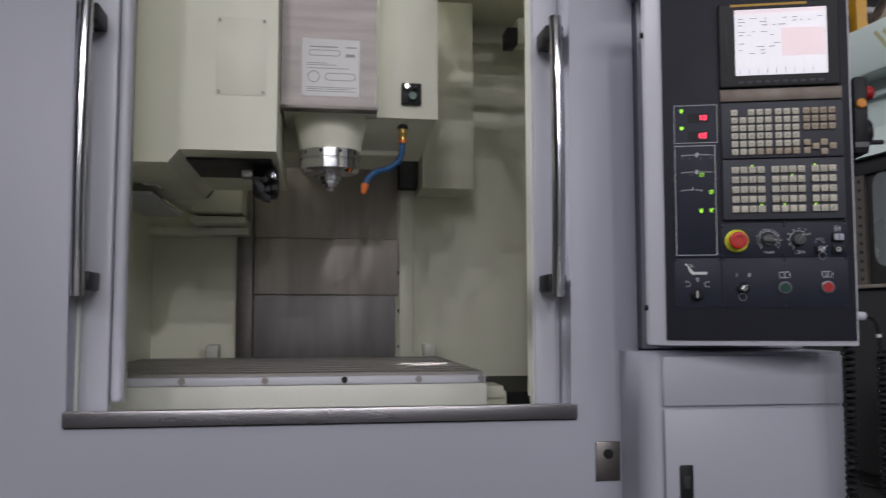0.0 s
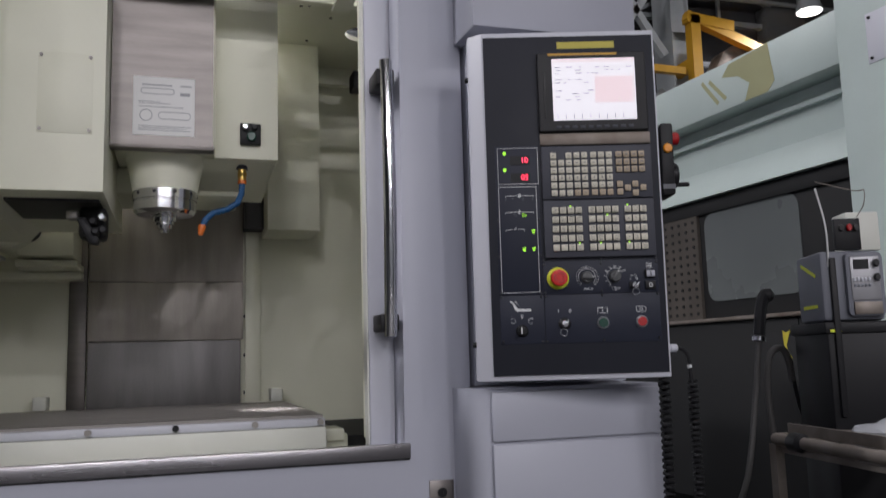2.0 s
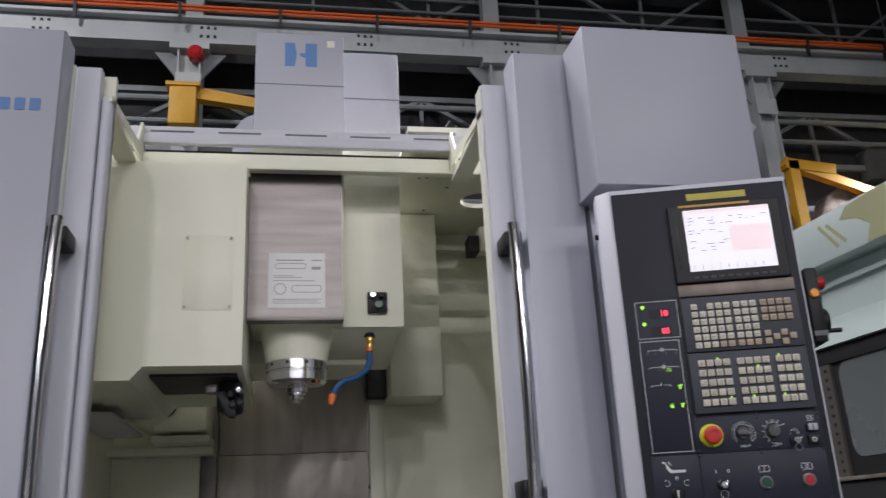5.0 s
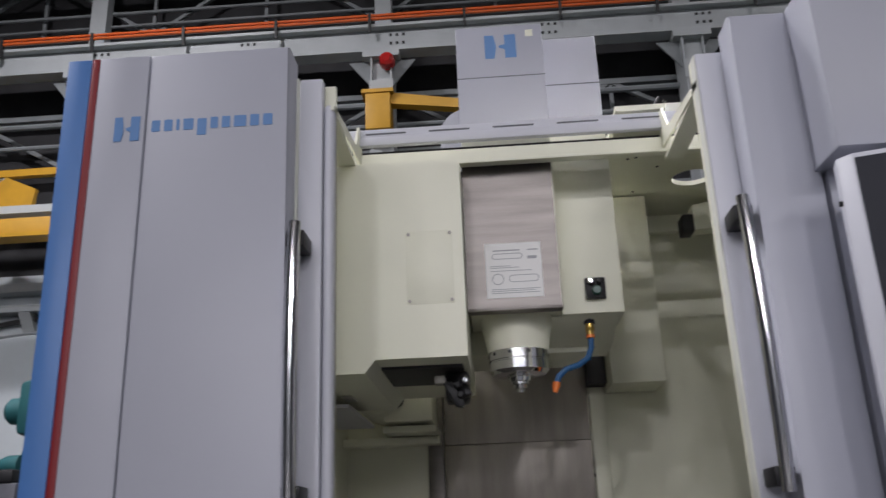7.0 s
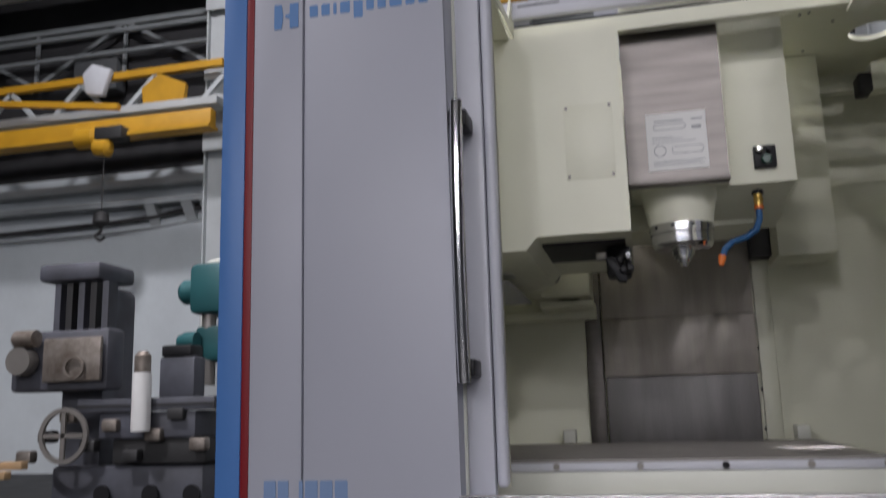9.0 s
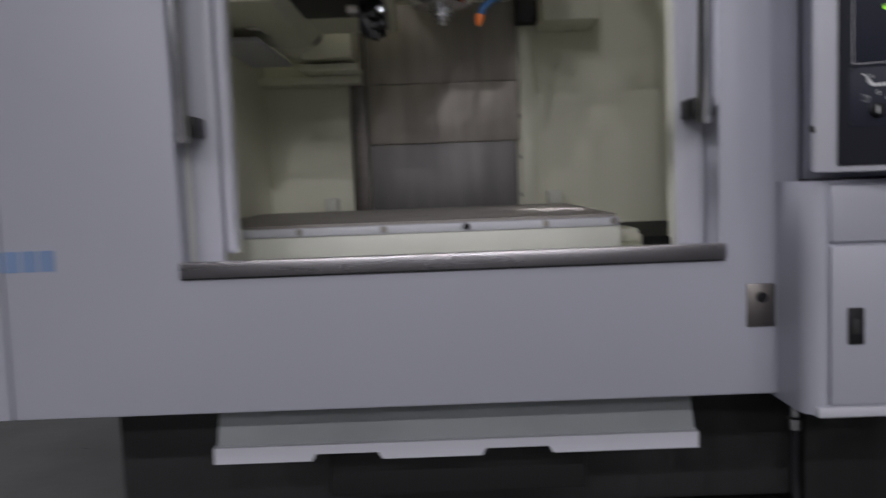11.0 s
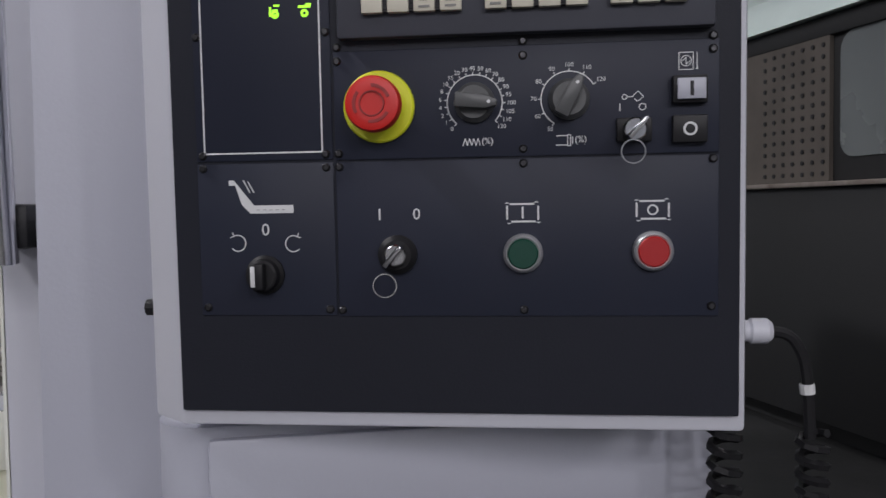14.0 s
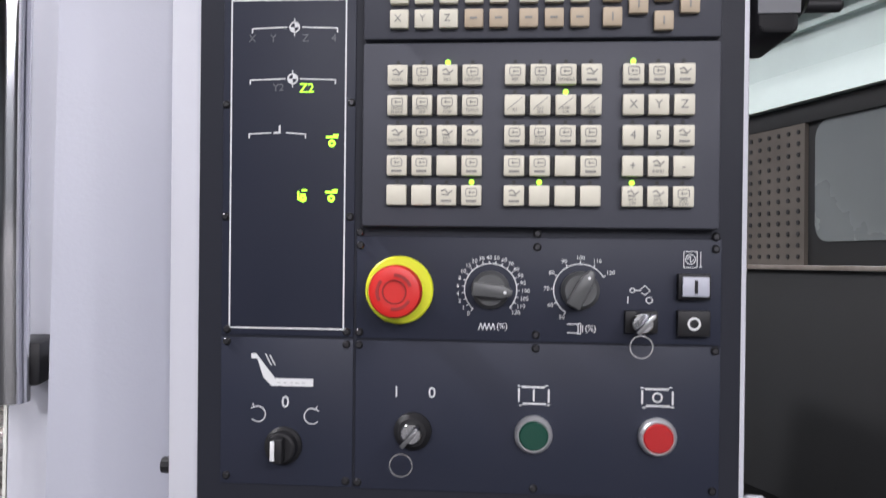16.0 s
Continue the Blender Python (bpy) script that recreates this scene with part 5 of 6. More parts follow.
for i, (y, z, r) in enumerate(((14.2, 11.25, 0.035), (14.2, 10.95, 0.03), (14.1, 8.75, 0.06), (14.2, 8.35, 0.05), (14.3, 6.9, 0.07))):
    p = thing("pipe", (0, y, z), "pale service pipe along the hall wall", "pipe", "hall pipes")
    part("run", rod((-22, y, z), (24, y, z), r, 8), TRUSS, p)
for x in (-16.0, -10.0, -4.2, 1.6, 7.2, 13.0):
    d = thing("vent_duct", (x, 14.2, 8.0), "dark square duct behind the girders", "duct", "vent ducts")
    part("duct", box(x - 0.5, x + 0.5, 14.25, 14.6, 7.6, 8.3, 0.02), DARK_TRUSS, d)
# wall ledge, pipes and cable over the white wall
lg = thing("wall_ledge", (-12, 14.4, 5.6), "pale steel ledge along the top of the white wall", "ledge")
part("ledge", box(-28, 3, 14.3, 14.6, 5.50, 5.66, 0.01), GIRDER, lg)
part("ledge_angle", box(-28, 3, 14.28, 14.6, 5.12, 5.24, 0.01), TRUSS, lg)
cb = thing("wall_cable", (-12, 14.4, 4.85), "dark sagging cable along the white wall", "cable")
part("cable", tube([(-20, 14.5, 4.75), (-12, 14.5, 4.80), (-9, 14.5, 4.88), (-7.2, 14.5, 5.05), (-2, 14.5, 5.1)], 0.05, 6), SHADOW, cb)
part("cable", tube([(-20, 14.5, 4.55), (-12, 14.5, 4.62), (-9, 14.5, 4.66), (-7.2, 14.5, 4.78), (-2, 14.5, 4.8)], 0.025, 6), TRUSS, cb)
wb = thing("wall_bracket", (-8.2, 14.4, 5.2), "small white wall brackets under the ledge", "bracket")
for x in (-8.8, -8.0, -7.6):
    part("bracket", prism([(14.3, 5.12), (14.6, 5.12), (14.6, 4.75)], "x", x, x + 0.22), GIRDER, wb)
win = structure("window_1", box(-12.3, -10.2, 14.55, 14.6, 12.45, 13.6), WINDOW_LIGHT, "bright high window letting in daylight", "window")
# travelling crane on the left
cr = thing("bridge_crane", (-10, 12.9, 6.2), "yellow overhead travelling crane with pale lattice and hoist", "crane")
part("girder", box(-16, -6.6, 12.85, 13.05, 6.07, 6.37, 0.01), CRANE, cr)
part("girder_flange", box(-16, -6.6, 12.78, 13.12, 6.01, 6.08), CRANE, cr)
part("top_chord", beam((-16, 13.3, 7.32), (-6.6, 13.3, 7.40), 0.13), CRANE, cr)
part("tie", beam((-16, 12.8, 7.55), (-8.4, 12.8, 6.56), 0.11), CRANE, cr)
for k in range(12):
    a = -15.8 + k * 0.78
    part("lattice", beam((a, 13.3, 6.5 if k % 2 else 7.3), (a + 0.78, 13.3, 7.3 if k % 2 else 6.5), 0.085), GIRDER, cr)
part("walk_plate", box(-16, -6.6, 13.05, 13.5, 6.54, 6.68), GIRDER, cr)
part("sheave_plate", prism([(-8.1, 6.6), (-7.3, 6.6), (-7.25, 7.0), (-7.8, 7.25), (-8.15, 7.0)], "y", 13.1, 13.2), CRANE, cr)
part("rag", prism([(-9.3, 7.0), (-8.95, 6.95), (-8.8, 7.45), (-9.2, 7.6), (-9.4, 7.4)], "y", 13.05, 13.2, bev=0.03), CLOTH, cr)
hs = part("hoist", lathe((-9.25, 12.8, 6.02), (-8.4, 12.8, 6.02), [(0, 0.12), (0.05, 0.19), (0.4, 0.19), (0.45, 0.13), (0.75, 0.13), (0.8, 0.08)], 18), CRANE, cr, "yellow electric hoist")
part("hoist_motor", lathe((-8.75, 12.7, 5.8), (-8.3, 12.7, 5.72), [(0, 0.15), (0.25, 0.16), (0.3, 0.08)], 16), CRANE, hs)
part("hoist_drum", box(-8.75, -8.2, 12.6, 12.9, 5.9, 6.15, 0.03), SHADOW, hs)
part("hoist_rope", rod((-8.62, 12.75, 4.6), (-8.62, 12.75, 5.75), 0.012, 6), SHADOW, hs)
part("hook_block", lathe((-8.62, 12.75, 4.62), (-8.62, 12.75, 4.3), [(0, 0.05), (0.05, 0.13), (0.2, 0.14), (0.28, 0.06)], 14), SHADOW, hs)
part("hook", tube([(-8.62, 12.75, 4.35), (-8.62, 12.75, 4.26), (-8.72, 12.75, 4.18), (-8.62, 12.75, 4.1), (-8.53, 12.75, 4.16)], 0.028, 8), SHADOW, hs)
# yellow jib bracket on the middle column and the one on the right
jb = thing("jib_crane", (-1.2, 13.2, 8.2), "yellow jib crane arm on a hall column", "crane", "jib cranes")
part("jib_head", box(-1.42, -0.98, 13.0, 13.5, 7.7, 8.40, 0.02), CRANE, jb)
part("jib_arm", prism([(-0.98, 8.44), (-0.98, 8.22), (1.6, 7.88), (1.6, 8.0)], "y", 13.1, 13.3), CRANE, jb)
part("jib_cap", box(-1.48, -0.92, 12.98, 13.52, 8.40, 8.47), CRANE, jb)
jr = thing("jib_crane", (9.45, 13.0, 6), "yellow jib crane frame with a canvas bundle on it", "crane", "jib cranes")
for a, b, w in (((9.8, 13, 7.3), (9.8, 13, 4.2), 0.20), ((9.65, 13, 7.3), (12.45, 13, 6.35), 0.17), ((9.8, 13, 6.05), (11.95, 13, 5.75), 0.15), ((7.55, 13, 6.25), (9.55, 13, 6.2), 0.13), ((9.65, 13, 7.25), (10.65, 13, 7.15), 0.2), ((12.05, 13, 6.45), (12, 13, 5.4), 0.12)):
    part("frame_bar", beam(a, b, w), CRANE, jr)
part("canvas", prism([(10.2, 6.1), (11.3, 5.9), (11.5, 6.6), (11.0, 7.0), (10.5, 6.7)], "y", 13.1, 13.5, bev=0.06), RUSTY, jr)
for a, b in (((7.75, 13.3, 4.2), (9.25, 13.3, 5.9)), ((9.25, 13.3, 4.2), (7.75, 13.3, 5.9)), ((10.05, 13.3, 5.8), (11.15, 13.3, 4.6)), ((8.15, 13.3, 6.6), (9.35, 13.3, 8.2)), ((9.35, 13.3, 6.6), (8.25, 13.3, 8.2)), ((8.15, 13.3, 4), (8.15, 13.3, 8.4))):
    part("brace", beam(a, b, 0.13), GIRDER, jr)
part("wall_arm", box(9.72, 9.9, 13.0, 13.66, 6.3, 6.5), CRANE, jr)
part("canvas_rail", rod((7.55, 13.2, 5), (12.55, 13.2, 5.1), 0.05, 8), GIRDER, jr)
# high-bay lamps
def high_bay(x, y, BAY_Z):
    h = thing("high_bay_lamp", (x, y, BAY_Z), "round white high-bay hall lamp, all but one added out of view", "lamp", "high-bay lamps")
    part("reflector", lathe((x, y, BAY_Z + 0.5), (x, y, BAY_Z), [(0, 0.08), (0.12, 0.10), (0.2, 0.16), (0.48, 0.25)], 20), TRUSS, h)
    part("lit_disc", lathe((x, y, BAY_Z + 0.03), (x, y, BAY_Z - 0.02), [(0, 0.22), (0.03, 0.22)], 24), LAMP_WHITE, h, "glowing lamp disc")
    part("hanger", rod((x, y, BAY_Z + 0.5), (x, y, 14.5), 0.02, 6), SHADOW, h)
for bx, by, bz in HIGH_BAYS:
    high_bay(bx, by, bz)

# ---- old machines at the left rear ----
ml = thing("milling_machine", (-5.6, 9.0, 0), "worn grey old horizontal milling machine with an oily table", "milling machine")
part("column", prism(rounded(-6.25, -5.72, 0.3, 2.62, 0.12, 4), "y", 8.85, 9.45), MILL_GREY, ml)
part("overarm", box(-6.45, -5.62, 8.55, 9.3, 2.64, 2.86, 0.06), MILL_GREY, ml)
for k in range(5):
    part("rib", box(-6.25 + k * 0.16, -6.17 + k * 0.16, 8.62, 8.8, 1.9, 2.62), SHADOW if k % 2 else MILL_GREY, ml)
part("head", box(-6.7, -5.42, 8.5, 8.84, 1.35, 2.05, 0.05), MILL_GREY, ml)
part("head_cover", box(-6.2, -5.45, 8.40, 8.46, 1.45, 1.95, 0.02), RUSTY, ml)
part("spindle", rod((-6.45, 8.3, 1.7), (-6.45, 8.46, 1.7), 0.16), IRON, ml)
part("hand_wheel", ring((-5.75, 1.6), 0.10, 0.13, 8.34, 8.37), RUSTY, ml)
part("motor", lathe((-6.55, 8.35, 1.95), (-6.2, 8.35, 1.95), [(0, 0.06), (0.04, 0.1), (0.3, 0.1)], 14), RUSTY, ml)
part("table", box(-5.75, -4.05, 8.45, 9.0, 1.10, 1.24, 0.015), MILL_GREY, ml)
part("table_slot", box(-5.75, -4.05, 8.44, 8.452, 1.15, 1.175), SHADOW, ml)
part("saddle", box(-5.5, -4.3, 8.5, 9.1, 0.80, 1.09, 0.03), MILL_GREY, ml)
part("knee", box(-5.35, -4.2, 8.55, 9.3, 0.52, 0.80, 0.03), SHADOW, ml)
part("base", box(-6.15, -4.25, 8.6, 9.4, 0.0, 0.50, 0.04), MILL_GREY, ml)
for x in (-5.45, -4.85, -4.35):
    part("base_port", rod((x, 8.53, 0.2), (x, 8.56, 0.2), 0.10), BLACK, ml)
part("crank_wheel", ring((-5.85, 0.85), 0.26, 0.31, 8.36, 8.40), IRON, ml)
part("crank_spoke", strokes([((-6.1, 0.85), (-5.6, 0.85)), ((-5.85, 0.6), (-5.85, 1.1))], 0.05, 8.36, 8.39), IRON, ml)
for k in range(9):
    x, z = -6.5 + 0.27 * k, 0.55 + 0.11 * ((k * 7) % 5)
    part("gear_cover", box(x, x + 0.2, 8.42, 8.56, z, z + 0.14, 0.03), SHADOW if k % 2 else RUSTY, ml)
rr = thing("paper_roll", (-4.88, 8.35, 0.9), "white rolled sheet hung on the old machine", "roll")
part("roll", lathe((-4.88, 8.36, 1.515), (-4.88, 8.36, 0.88), [(0, 0.10), (0.6, 0.105), (0.635, 0.10)], 20), PAPER, rr)
part("bottle", lathe((-4.88, 8.36, 1.75), (-4.88, 8.36, 1.52), [(0, 0.05), (0.05, 0.09), (0.23, 0.09)], 14), RUSTY, rr)
bx_ = thing("dark_bin", (-4.6, 9.2, 1.2), "dark box standing on the old machine table", "box")
part("bin_body", box(-5.06, -4.60, 8.98, 9.25, 1.245, 1.72, 0.03), MILL_GREY, bx_)
part("bin_rim", box(-5.03, -4.64, 8.96, 9.27, 1.72, 1.86, 0.03), BLACK, bx_)
dp = thing("drill_press", (-5.12, 10.0, 0), "teal drill press with a pale pipe behind it", "drill press")
part("drill_head", box(-5.47, -4.82, 9.6, 10.3, 2.3, 2.95, 0.08), TEAL, dp)
part("drill_motor", lathe((-5.72, 9.9, 2.62), (-5.42, 9.9, 2.62), [(0, 0.12), (0.05, 0.16), (0.3, 0.16)], 18), TEAL, dp)
part("gear_head", box(-5.42, -4.92, 9.7, 10.2, 1.7, 2.15, 0.06), TEAL, dp)
part("gear_knob", lathe((-5.57, 9.6, 1.95), (-5.32, 9.6, 1.95), [(0, 0.08), (0.1, 0.12), (0.25, 0.12)], 14), TEAL, dp)
part("quill", rod((-5.27, 9.8, 2.3), (-5.27, 9.8, 1.4), 0.09), IRON, dp)
part("drill_column", rod((-4.92, 10.2, 0), (-4.92, 10.2, 2.8), 0.16), TEAL, dp)
part("drill_base", box(-5.52, -4.62, 9.6, 10.6, 0, 0.2, 0.03), MILL_GREY, dp)
part("pipe", tube([(-5.67, 10.4, 1.5), (-5.67, 10.4, 2.8), (-5.65, 10.4, 3.02), (-5.52, 10.4, 3.1), (-5.12, 10.4, 3.1)], 0.045, 8), CREAM_TOP, dp)
dp.location.x += 0.4
tm = thing("timber_stack", (-6.6, 7.6, 0), "raw timber battens lying on the floor", "timber")
for k in range(3):
    part("batten", box(-7.4, -6.05 + 0.1 * k, 7.5 + 0.12 * k, 7.6 + 0.12 * k, 0.35 + 0.09 * k, 0.43 + 0.09 * k, 0.004), WOOD, tm)
part("prop", box(-6.9, -6.5, 7.45, 7.9, 0, 0.35, 0.01), SHADOW, tm)
fh = thing("floor_hose", (-2.4, 4.5, 0), "thin red air hose lying on the concrete floor", "hose")
part("hose", tube([(-5.0, 2.6, 0.02), (-3.6, 3.4, 0.02), (-2.67, 4.17, 0.02), (-2.45, 4.6, 0.02), (-2.28, 5.1, 0.02), (-1.6, 6.2, 0.02), (-0.4, 6.9, 0.02)], 0.013, 8), RED_LENS, fh)

# ---- pale green lathe on the right ----
gm = new("lathe_machine")
FARTHER = 1.2
PIVOT = Matrix.Translation((0.708, -0.071, 1.05))
gm.matrix_world = PIVOT @ Matrix.Diagonal((FARTHER, FARTHER, FARTHER, 1)) @ PIVOT.inverted() @ pose(3.4, 4.2, 0, 0, 0, 5.1)
tagged(gm, "pale green machine tool enclosure with dark sliding doors and scuffed window", "lathe")
part("top_beam", box(0.0, 0.30, -1.34, 2.2, 2.31, 2.565, 0.008), PALE_GREEN, gm)
part("recess_panel", box(0.14, 0.16, -1.34, 2.2, 2.03, 2.31), PALE_GREEN, gm)
part("recess_strip", box(0.11, 0.139, -1.34, 2.2, 2.215, 2.24), PALE_GREEN, gm)
part("lower_board", prism([(0.02, 1.885), (0.05, 1.885), (0.145, 2.05), (0.115, 2.05)], "y", -1.34, 2.2), PALE_GREEN, gm)
part("end_post", box(-0.03, 0.35, -1.95, -1.34, 0.176, 2.60, 0.008), PALE_GREEN, gm)
part("roof_box", box(0.30, 1.9, -1.9, 2.2, 1.9, 2.55), PALE_GREEN, gm)
pt = [(-0.72, 2.315), (-0.88, 2.315), (-0.93, 2.36), (-0.90, 2.56), (-0.62, 2.545), (-0.56, 2.49), (-0.68, 2.46), (-0.76, 2.40)]
part("bare_patch", prism(pt, "x", -0.002, 0.001), BARE_PATCH, gm, "bare olive patch where paint was scraped off")
for y0, z0, y1, z1 in ((-0.40, 2.51, -0.52, 2.36), (-0.46, 2.50, -0.58, 2.37)):
    part("bare_patch", beam((-0.0005, y0, z0), (-0.0005, y1, z1), 0.003, 0.022), BARE_PATCH, gm)
gd = part("door_header", box(0.05, 0.12, -1.34, 2.2, 1.80, 1.882, 0.006), GUARD, gm)
part("door_panel", box(0.07, 0.11, -1.34, -0.02, 1.215, 1.80, 0.004), GUARD, gm, "dark grey sliding door")
part("door_window", prism(rounded(-0.95, -0.26, 1.31, 1.80, 0.07, 5), "x", 0.064, 0.0695), GLASS_DULL, gm, "rounded scratched window pane")
part("sill_rail", box(-0.05, 0.13, -1.34, 2.2, 1.195, 1.214, 0.003), RUSTY, gm)
part("guard_panel", box(-0.03, 0.10, -0.98, 2.2, 0.26, 1.194, 0.006), GUARD, gm, "scuffed dark grey splash guard")
part("guard_panel", box(-0.03, 0.10, -1.34, -0.985, 0.26, 1.194, 0.006), GUARD, gm)
part("base", box(0.05, 1.6, -1.9, 2.2, 0.176, 0.5), SHADOW, gm)
part("chuck_guard", box(0.115, 0.14, -0.02, 2.2, 1.215, 1.80), PEG, gm)
peg = part("peg_panel", box(0.05, 0.075, -0.215, 0.6, 1.215, 1.80), PEG, gm, "rusty perforated steel panel")
for i in range(7):
    for j in range(12):
        part("peg_hole", rod((0.046, -0.18 + i * 0.062, 1.25 + j * 0.047), (0.051, -0.18 + i * 0.062, 1.25 + j * 0.047), 0.010, 8), BLACK, peg)
part("maker_plate", box(-0.034, -0.03, -1.72, -1.50, 2.24, 2.46, 0.001), SKIN_EDGE, gm)
for z in (2.26, 2.44):
    part("plate_screw", rod((-0.034, -1.52, z), (-0.040, -1.52, z), 0.007, 8), BLACK, gm)
part("yellow_mark", prism([(-0.90, 1.06), (-0.93, 1.13), (-0.90, 1.12), (-0.88, 1.13), (-0.885, 1.06), (-0.93, 1.0), (-0.915, 1.0)], "x", -0.032, -0.029), TAPE, gm, "worn yellow arrow mark")
bc = new("beacon_lamp")
bc.matrix_world = gm.matrix_world.copy()
tagged(bc, "amber and red signal beacon on top of the green machine", "signal lamp")
part("amber_lens", lathe((0.12, -1.52, 2.98), (0.12, -1.52, 2.85), [(0, 0.055), (0.01, 0.06), (0.11, 0.06), (0.13, 0.058)], 20), AMBER, bc)
part("red_lens", lathe((0.12, -1.52, 2.85), (0.12, -1.52, 2.72), [(0, 0.058), (0.12, 0.058)], 20), RED_LENS, bc)
part("beacon_base", lathe((0.12, -1.52, 2.72), (0.12, -1.52, 2.60), [(0, 0.05), (0.04, 0.05), (0.05, 0.035), (0.12, 0.06)], 20), BLUE, bc)

# ---- cart with radio beside the control panel ----
ct = thing("tool_cart", (2.55, 1.65, 0), "worn steel tube cart beside the machines", "cart")
A, B, C, D = (2.33, 2.00, 0.787), (2.22, 1.39, 0.787), (2.76, 1.29, 0.787), (2.87, 1.90, 0.787)
for a, b in ((A, B), (B, C), (C, D), (D, A)):
    part("tube_rail", rod(a, b, 0.017, 12), RUSTY, ct)
    lo = ((a[0], a[1], 0.20), (b[0], b[1], 0.20))
    part("tube_rail", rod(lo[0], lo[1], 0.015, 10), RUSTY, ct)
part("tray", prism([A[:2], B[:2], C[:2], D[:2]], "z", 0.752, 0.767), RUSTY, ct)
part("tray_rim", beam((2.37, 1.99, 0.815), (2.26, 1.40, 0.815), 0.01, 0.03), RUSTY, ct)
for p in (A, B, C, D):
    part("leg", box(p[0] - 0.014, p[0] + 0.014, p[1] - 0.014, p[1] + 0.014, 0.04, 0.774), RUSTY, ct)
    part("caster", rod((p[0] - 0.015, p[1], 0.04), (p[0] + 0.015, p[1], 0.04), 0.04, 14), BLACK, ct)
part("grip", lathe((2.315, 1.92, 0.787), (2.302, 1.85, 0.787), [(0, 0.018), (0.015, 0.026), (0.06, 0.026), (0.072, 0.018)], 14), BLACK, ct)
bxs = thing("black_crate", (2.72, 2.25, 0.75), "black plastic tool crate stacked on a larger chest", "crate", "black crates")
SEAT = Matrix.Translation((0.85, -0.16, 1.034)) @ Matrix.Diagonal((0.887, 0.887, 0.887, 1)) @ Matrix.Translation((-0.71, 0.07, -1.034))
TURNED = SEAT @ Matrix.Translation((2.97, 2.55, 0)) @ Matrix.Rotation(radians(-20), 4, "Z") @ Matrix.Translation((-2.97, -2.55, 0))
NARROW = Matrix.Translation((2.76, 0, 0)) @ Matrix.Diagonal((0.7, 1, 1, 1)) @ Matrix.Translation((-2.76, 0, 0))
def turned(ob):
    ob.data.transform(TURNED @ NARROW if ob.parent.name.split(".")[0] in ("radio", "button_station") else TURNED)
    return ob
chest = thing("black_crate", (2.75, 2.15, 0), "large black tool chest standing on the floor beside the cart", "crate", "black crates")
LOW = 1.034 - 1.034 / 0.887
turned(part("chest_body", box(2.77, 3.24, 2.43, 2.75, LOW, 0.69, 0.012), BLACK, chest))
turned(part("chest_lid", box(2.76, 3.25, 2.42, 2.76, 0.692, 0.716, 0.006), BLACK, chest))
turned(part("crate_body", box(2.765, 3.25, 2.42, 2.75, 0.717, 1.128, 0.012), BLACK, bxs))
turned(part("crate_lid", box(2.755, 3.26, 2.41, 2.76, 1.09, 1.132, 0.008), BLACK, bxs))
turned(part("tape_mark", box(2.772, 2.81, 2.408, 2.4102, 1.095, 1.105), ESTOP_YELLOW, bxs, "bright yellow tape strip"))
ra = thing("radio", (2.95, 2.5, 1.13), "grey job site radio with a silver front and bent aerial", "radio")
turned(part("radio_body", box(2.76, 3.07, 2.42, 2.66, 1.134, 1.385, 0.02), RADIO_GREY, ra))
turned(part("radio_front", prism(rounded(2.875, 3.06, 1.15, 1.375, 0.02, 3), "y", 2.40, 2.422, bev=0.004), RADIO_GREY, ra))
turned(part("radio_face", box(2.895, 3.04, 2.396, 2.402, 1.205, 1.36, 0.004), RADIO_SILVER, ra, "silver radio front with buttons"))
turned(part("display", box(2.91, 2.985, 2.393, 2.397, 1.315, 1.35), BLACK, ra))
for k in range(5):
    turned(part("button", box(2.905 + k * 0.018, 2.917 + k * 0.018, 2.390, 2.397, 1.272, 1.284, 0.002), SKIN_EDGE, ra))
    turned(part("button", box(2.905 + k * 0.018, 2.917 + k * 0.018, 2.391, 2.397, 1.252, 1.262, 0.002), RADIO_GREY, ra))
for z in (1.335, 1.285):
    turned(part("knob", rod((3.02, 2.397, z), (3.02, 2.38, z), 0.014, 14, bev=0.003), SHADOW, ra))
turned(part("grille", box(2.90, 3.04, 2.394, 2.402, 1.155, 1.20, 0.003), RUSTY, ra))
for z, h in ((1.30, 0.05), (1.19, 0.0)):
    b = beam((2.757, 2.47, z), (2.757, 2.60, z + h), 0.004, 0.012)
    turned(part("tape_mark", b, ESTOP_YELLOW, ra, "bright yellow tape strip"))
turned(part("aerial", tube([(2.80, 2.42, 1.33), (2.80, 2.41, 1.42), (2.79, 2.405, 1.50), (2.755, 2.40, 1.612)], 0.0045, 6), PAPER, ra))
turned(part("strap", box(2.80, 2.83, 2.404, 2.42, 0.80, 1.36, 0.003), BLACK, ra))
bt = thing("button_station", (3.0, 2.5, 1.4), "small pale button box standing on the radio", "control box")
turned(part("station_body", box(2.93, 3.10, 2.46, 2.58, 1.388, 1.53, 0.006), CREAM_TOP, bt))
turned(part("station_face", box(2.86, 2.99, 2.44, 2.462, 1.39, 1.505, 0.004), BLACK, bt))
for x, mat in ((2.89, SHADOW), (2.93, RED_BTN), (2.965, SHADOW)):
    turned(part("button", rod((x, 2.44, 1.47), (x, 2.425, 1.47), 0.013, 14, bev=0.003), mat, bt))
turned(part("red_wire", tube([(2.95, 2.40, 1.50), (2.98, 2.38, 1.545), (3.0, 2.40, 1.60), (2.96, 2.41, 1.60), (2.76, 2.40, 1.635)], 0.0022, 5), RUSTY, bt))
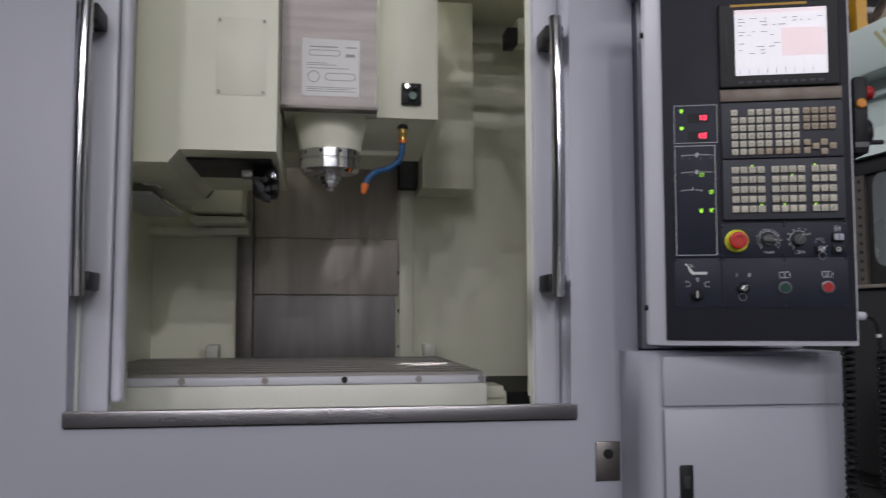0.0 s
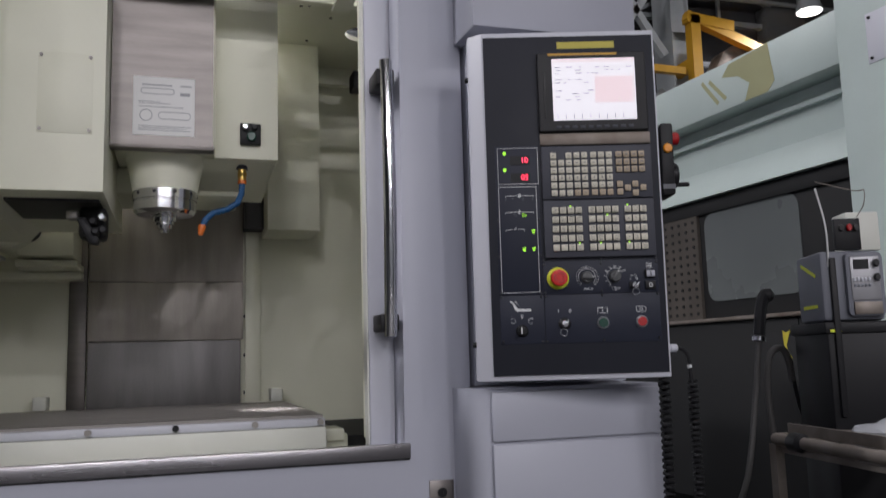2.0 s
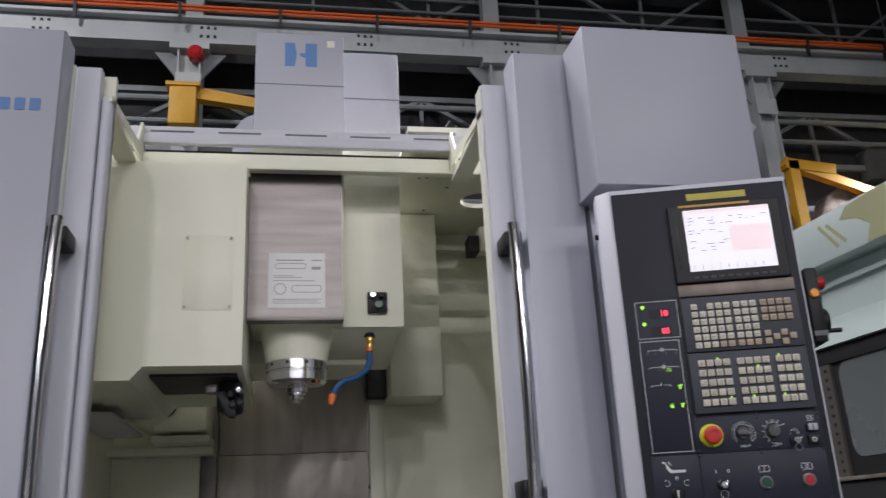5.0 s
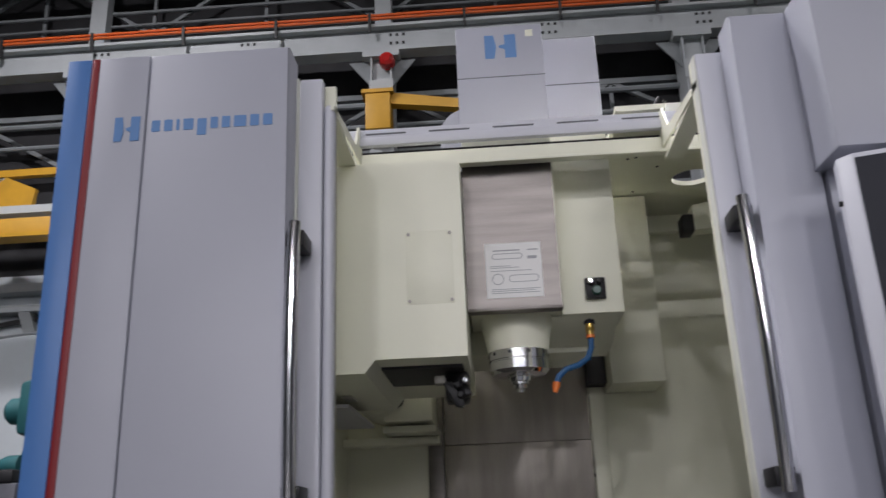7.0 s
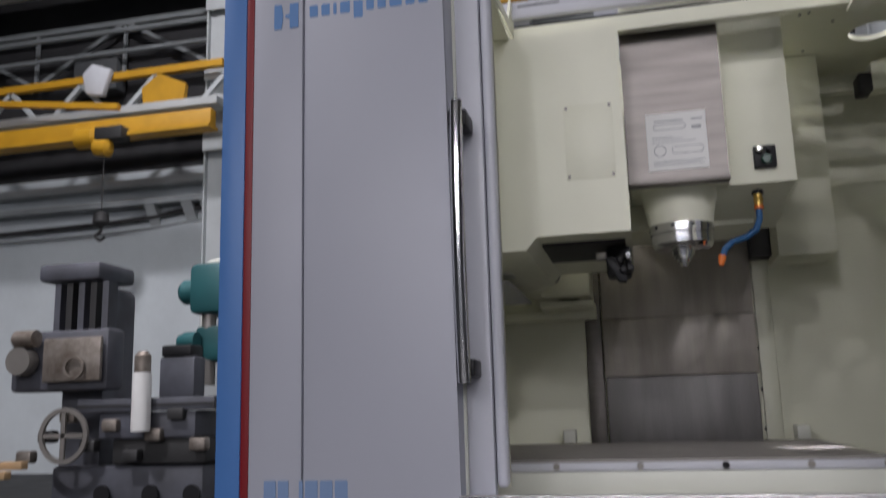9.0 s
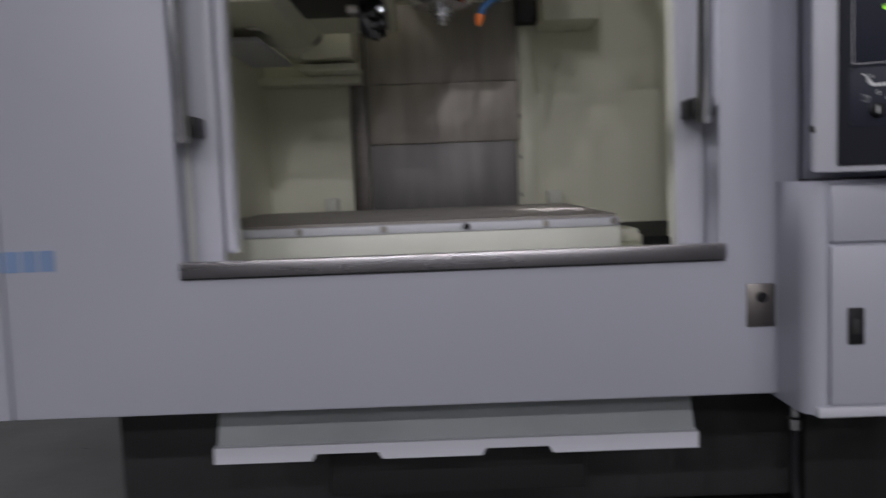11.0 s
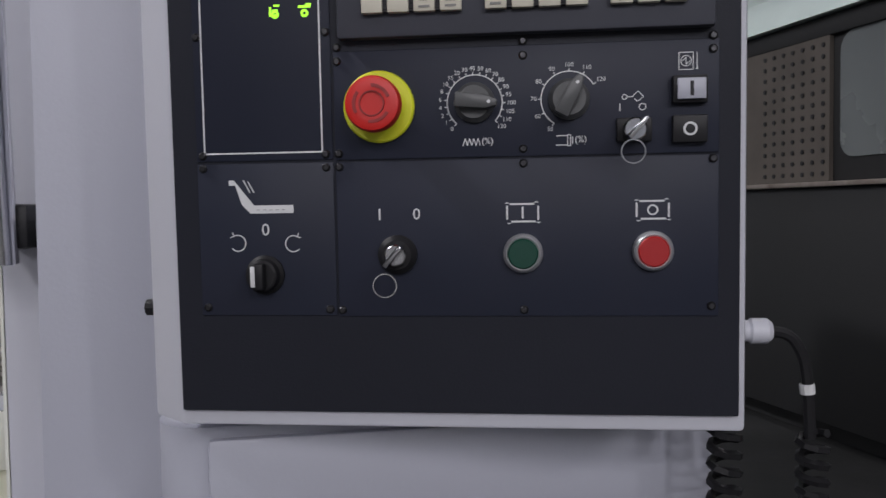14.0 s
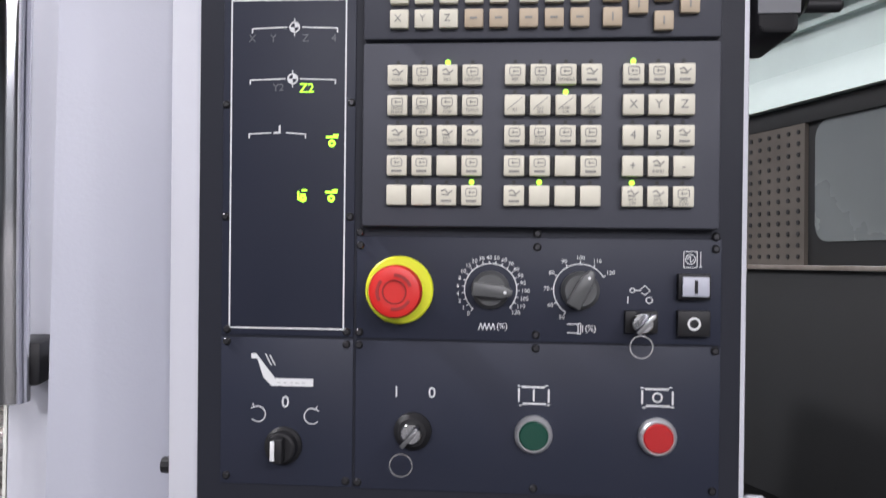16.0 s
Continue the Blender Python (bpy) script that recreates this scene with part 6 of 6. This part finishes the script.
for k, (x, y, mat) in enumerate(((2.56, 1.82, CLOTH), (2.66, 1.76, CLOTH_BLUE), (2.70, 1.84, CLOTH))):
    rg_ = thing("shop_rag", (x, y, 0.767), "crumpled shop rag lying on the cart", "rag", "shop rags")
    b = bmesh.new()
    bmesh.ops.create_icosphere(b, subdivisions=3, radius=0.075)
    for v in b.verts:
        n = noise.noise(v.co * 22 + Vector((k * 5, 0, 0)))
        v.co = Vector((x, y, 0.80)) + Vector((v.co.x * 1.25, v.co.y, v.co.z * 0.55)) * (1 + 0.45 * n)
    part("cloth", b, mat, rg_)
# air gun and hoses hung on the dark guard
ag = thing("air_gun", (2.85, 2.9, 1.2), "black air gun with a grey hose hung on the guard", "air gun")
def gp(x, z, y=2.4):
    k = (2.46 + 0.07) / (2.4 + 0.07)
    return (0.71 + (x - 0.71) * k, 2.46, 1.034 + (z - 1.034) * k)
part("gun_body", tube([gp(2.645, 1.235), gp(2.632, 1.215), gp(2.618, 1.16), gp(2.607, 1.09)], 0.020, 10), BLACK, ag)
part("gun_head", lathe(gp(2.632, 1.235), gp(2.66, 1.225), [(0, 0.018), (0.02, 0.028), (0.04, 0.018)], 12), BLACK, ag)
part("collar", rod(gp(2.606, 1.085), gp(2.604, 1.070), 0.024, 12), CHROME, ag)
part("hose", tube([gp(2.604, 1.07), gp(2.57, 0.86), gp(2.52, 0.62), gp(2.44, 0.45), gp(2.39, 0.2), gp(2.37, -0.1), gp(2.40, -0.35)], 0.010, 10), HOSE_GREY, ag)
h2 = thing("grey_hose", (2.95, 2.9, 1.0), "stiff grey hose bent over a hook beside the guard", "hose")
part("hose", tube([gp(2.665, -0.2), gp(2.66, 0.50), gp(2.635, 0.75), gp(2.625, 0.90), gp(2.64, 1.01), gp(2.68, 1.045), gp(2.715, 1.02), gp(2.73, 0.93)], 0.012, 10), HOSE_GREY, h2)
part("cord", tube([gp(2.73, 1.0), gp(2.74, 0.9), gp(2.78, 0.80), gp(2.95, 0.76), gp(3.1, 0.72)], 0.008, 6), BLACK, h2)

# swarf flecks on the floor beside the machine
random.seed(11)
sw = bmesh.new()
for k in range(420):
    x, y = random.uniform(1.3, 3.0), random.uniform(1.2, 3.2)
    if k % 3 == 0:
        x, y = random.uniform(-5, 0.2), random.uniform(1.6, 6.0)
    a, L, w = random.uniform(0, 6.28), random.uniform(0.004, 0.014), random.uniform(0.001, 0.004)
    c, s_ = math.cos(a), math.sin(a)
    vs = [sw.verts.new((x + p * c - q * s_, y + p * s_ + q * c, z)) for p, q, z in ((-L, -w, 0.001), (L, -w, 0.003), (L, w, 0.005), (-L, w, 0.002))]
    sw.faces.new(vs)
tagged(finish("metal_swarf", sw, CHROME), "small bright metal chips scattered on the concrete floor", "swarf", "", "stuff")
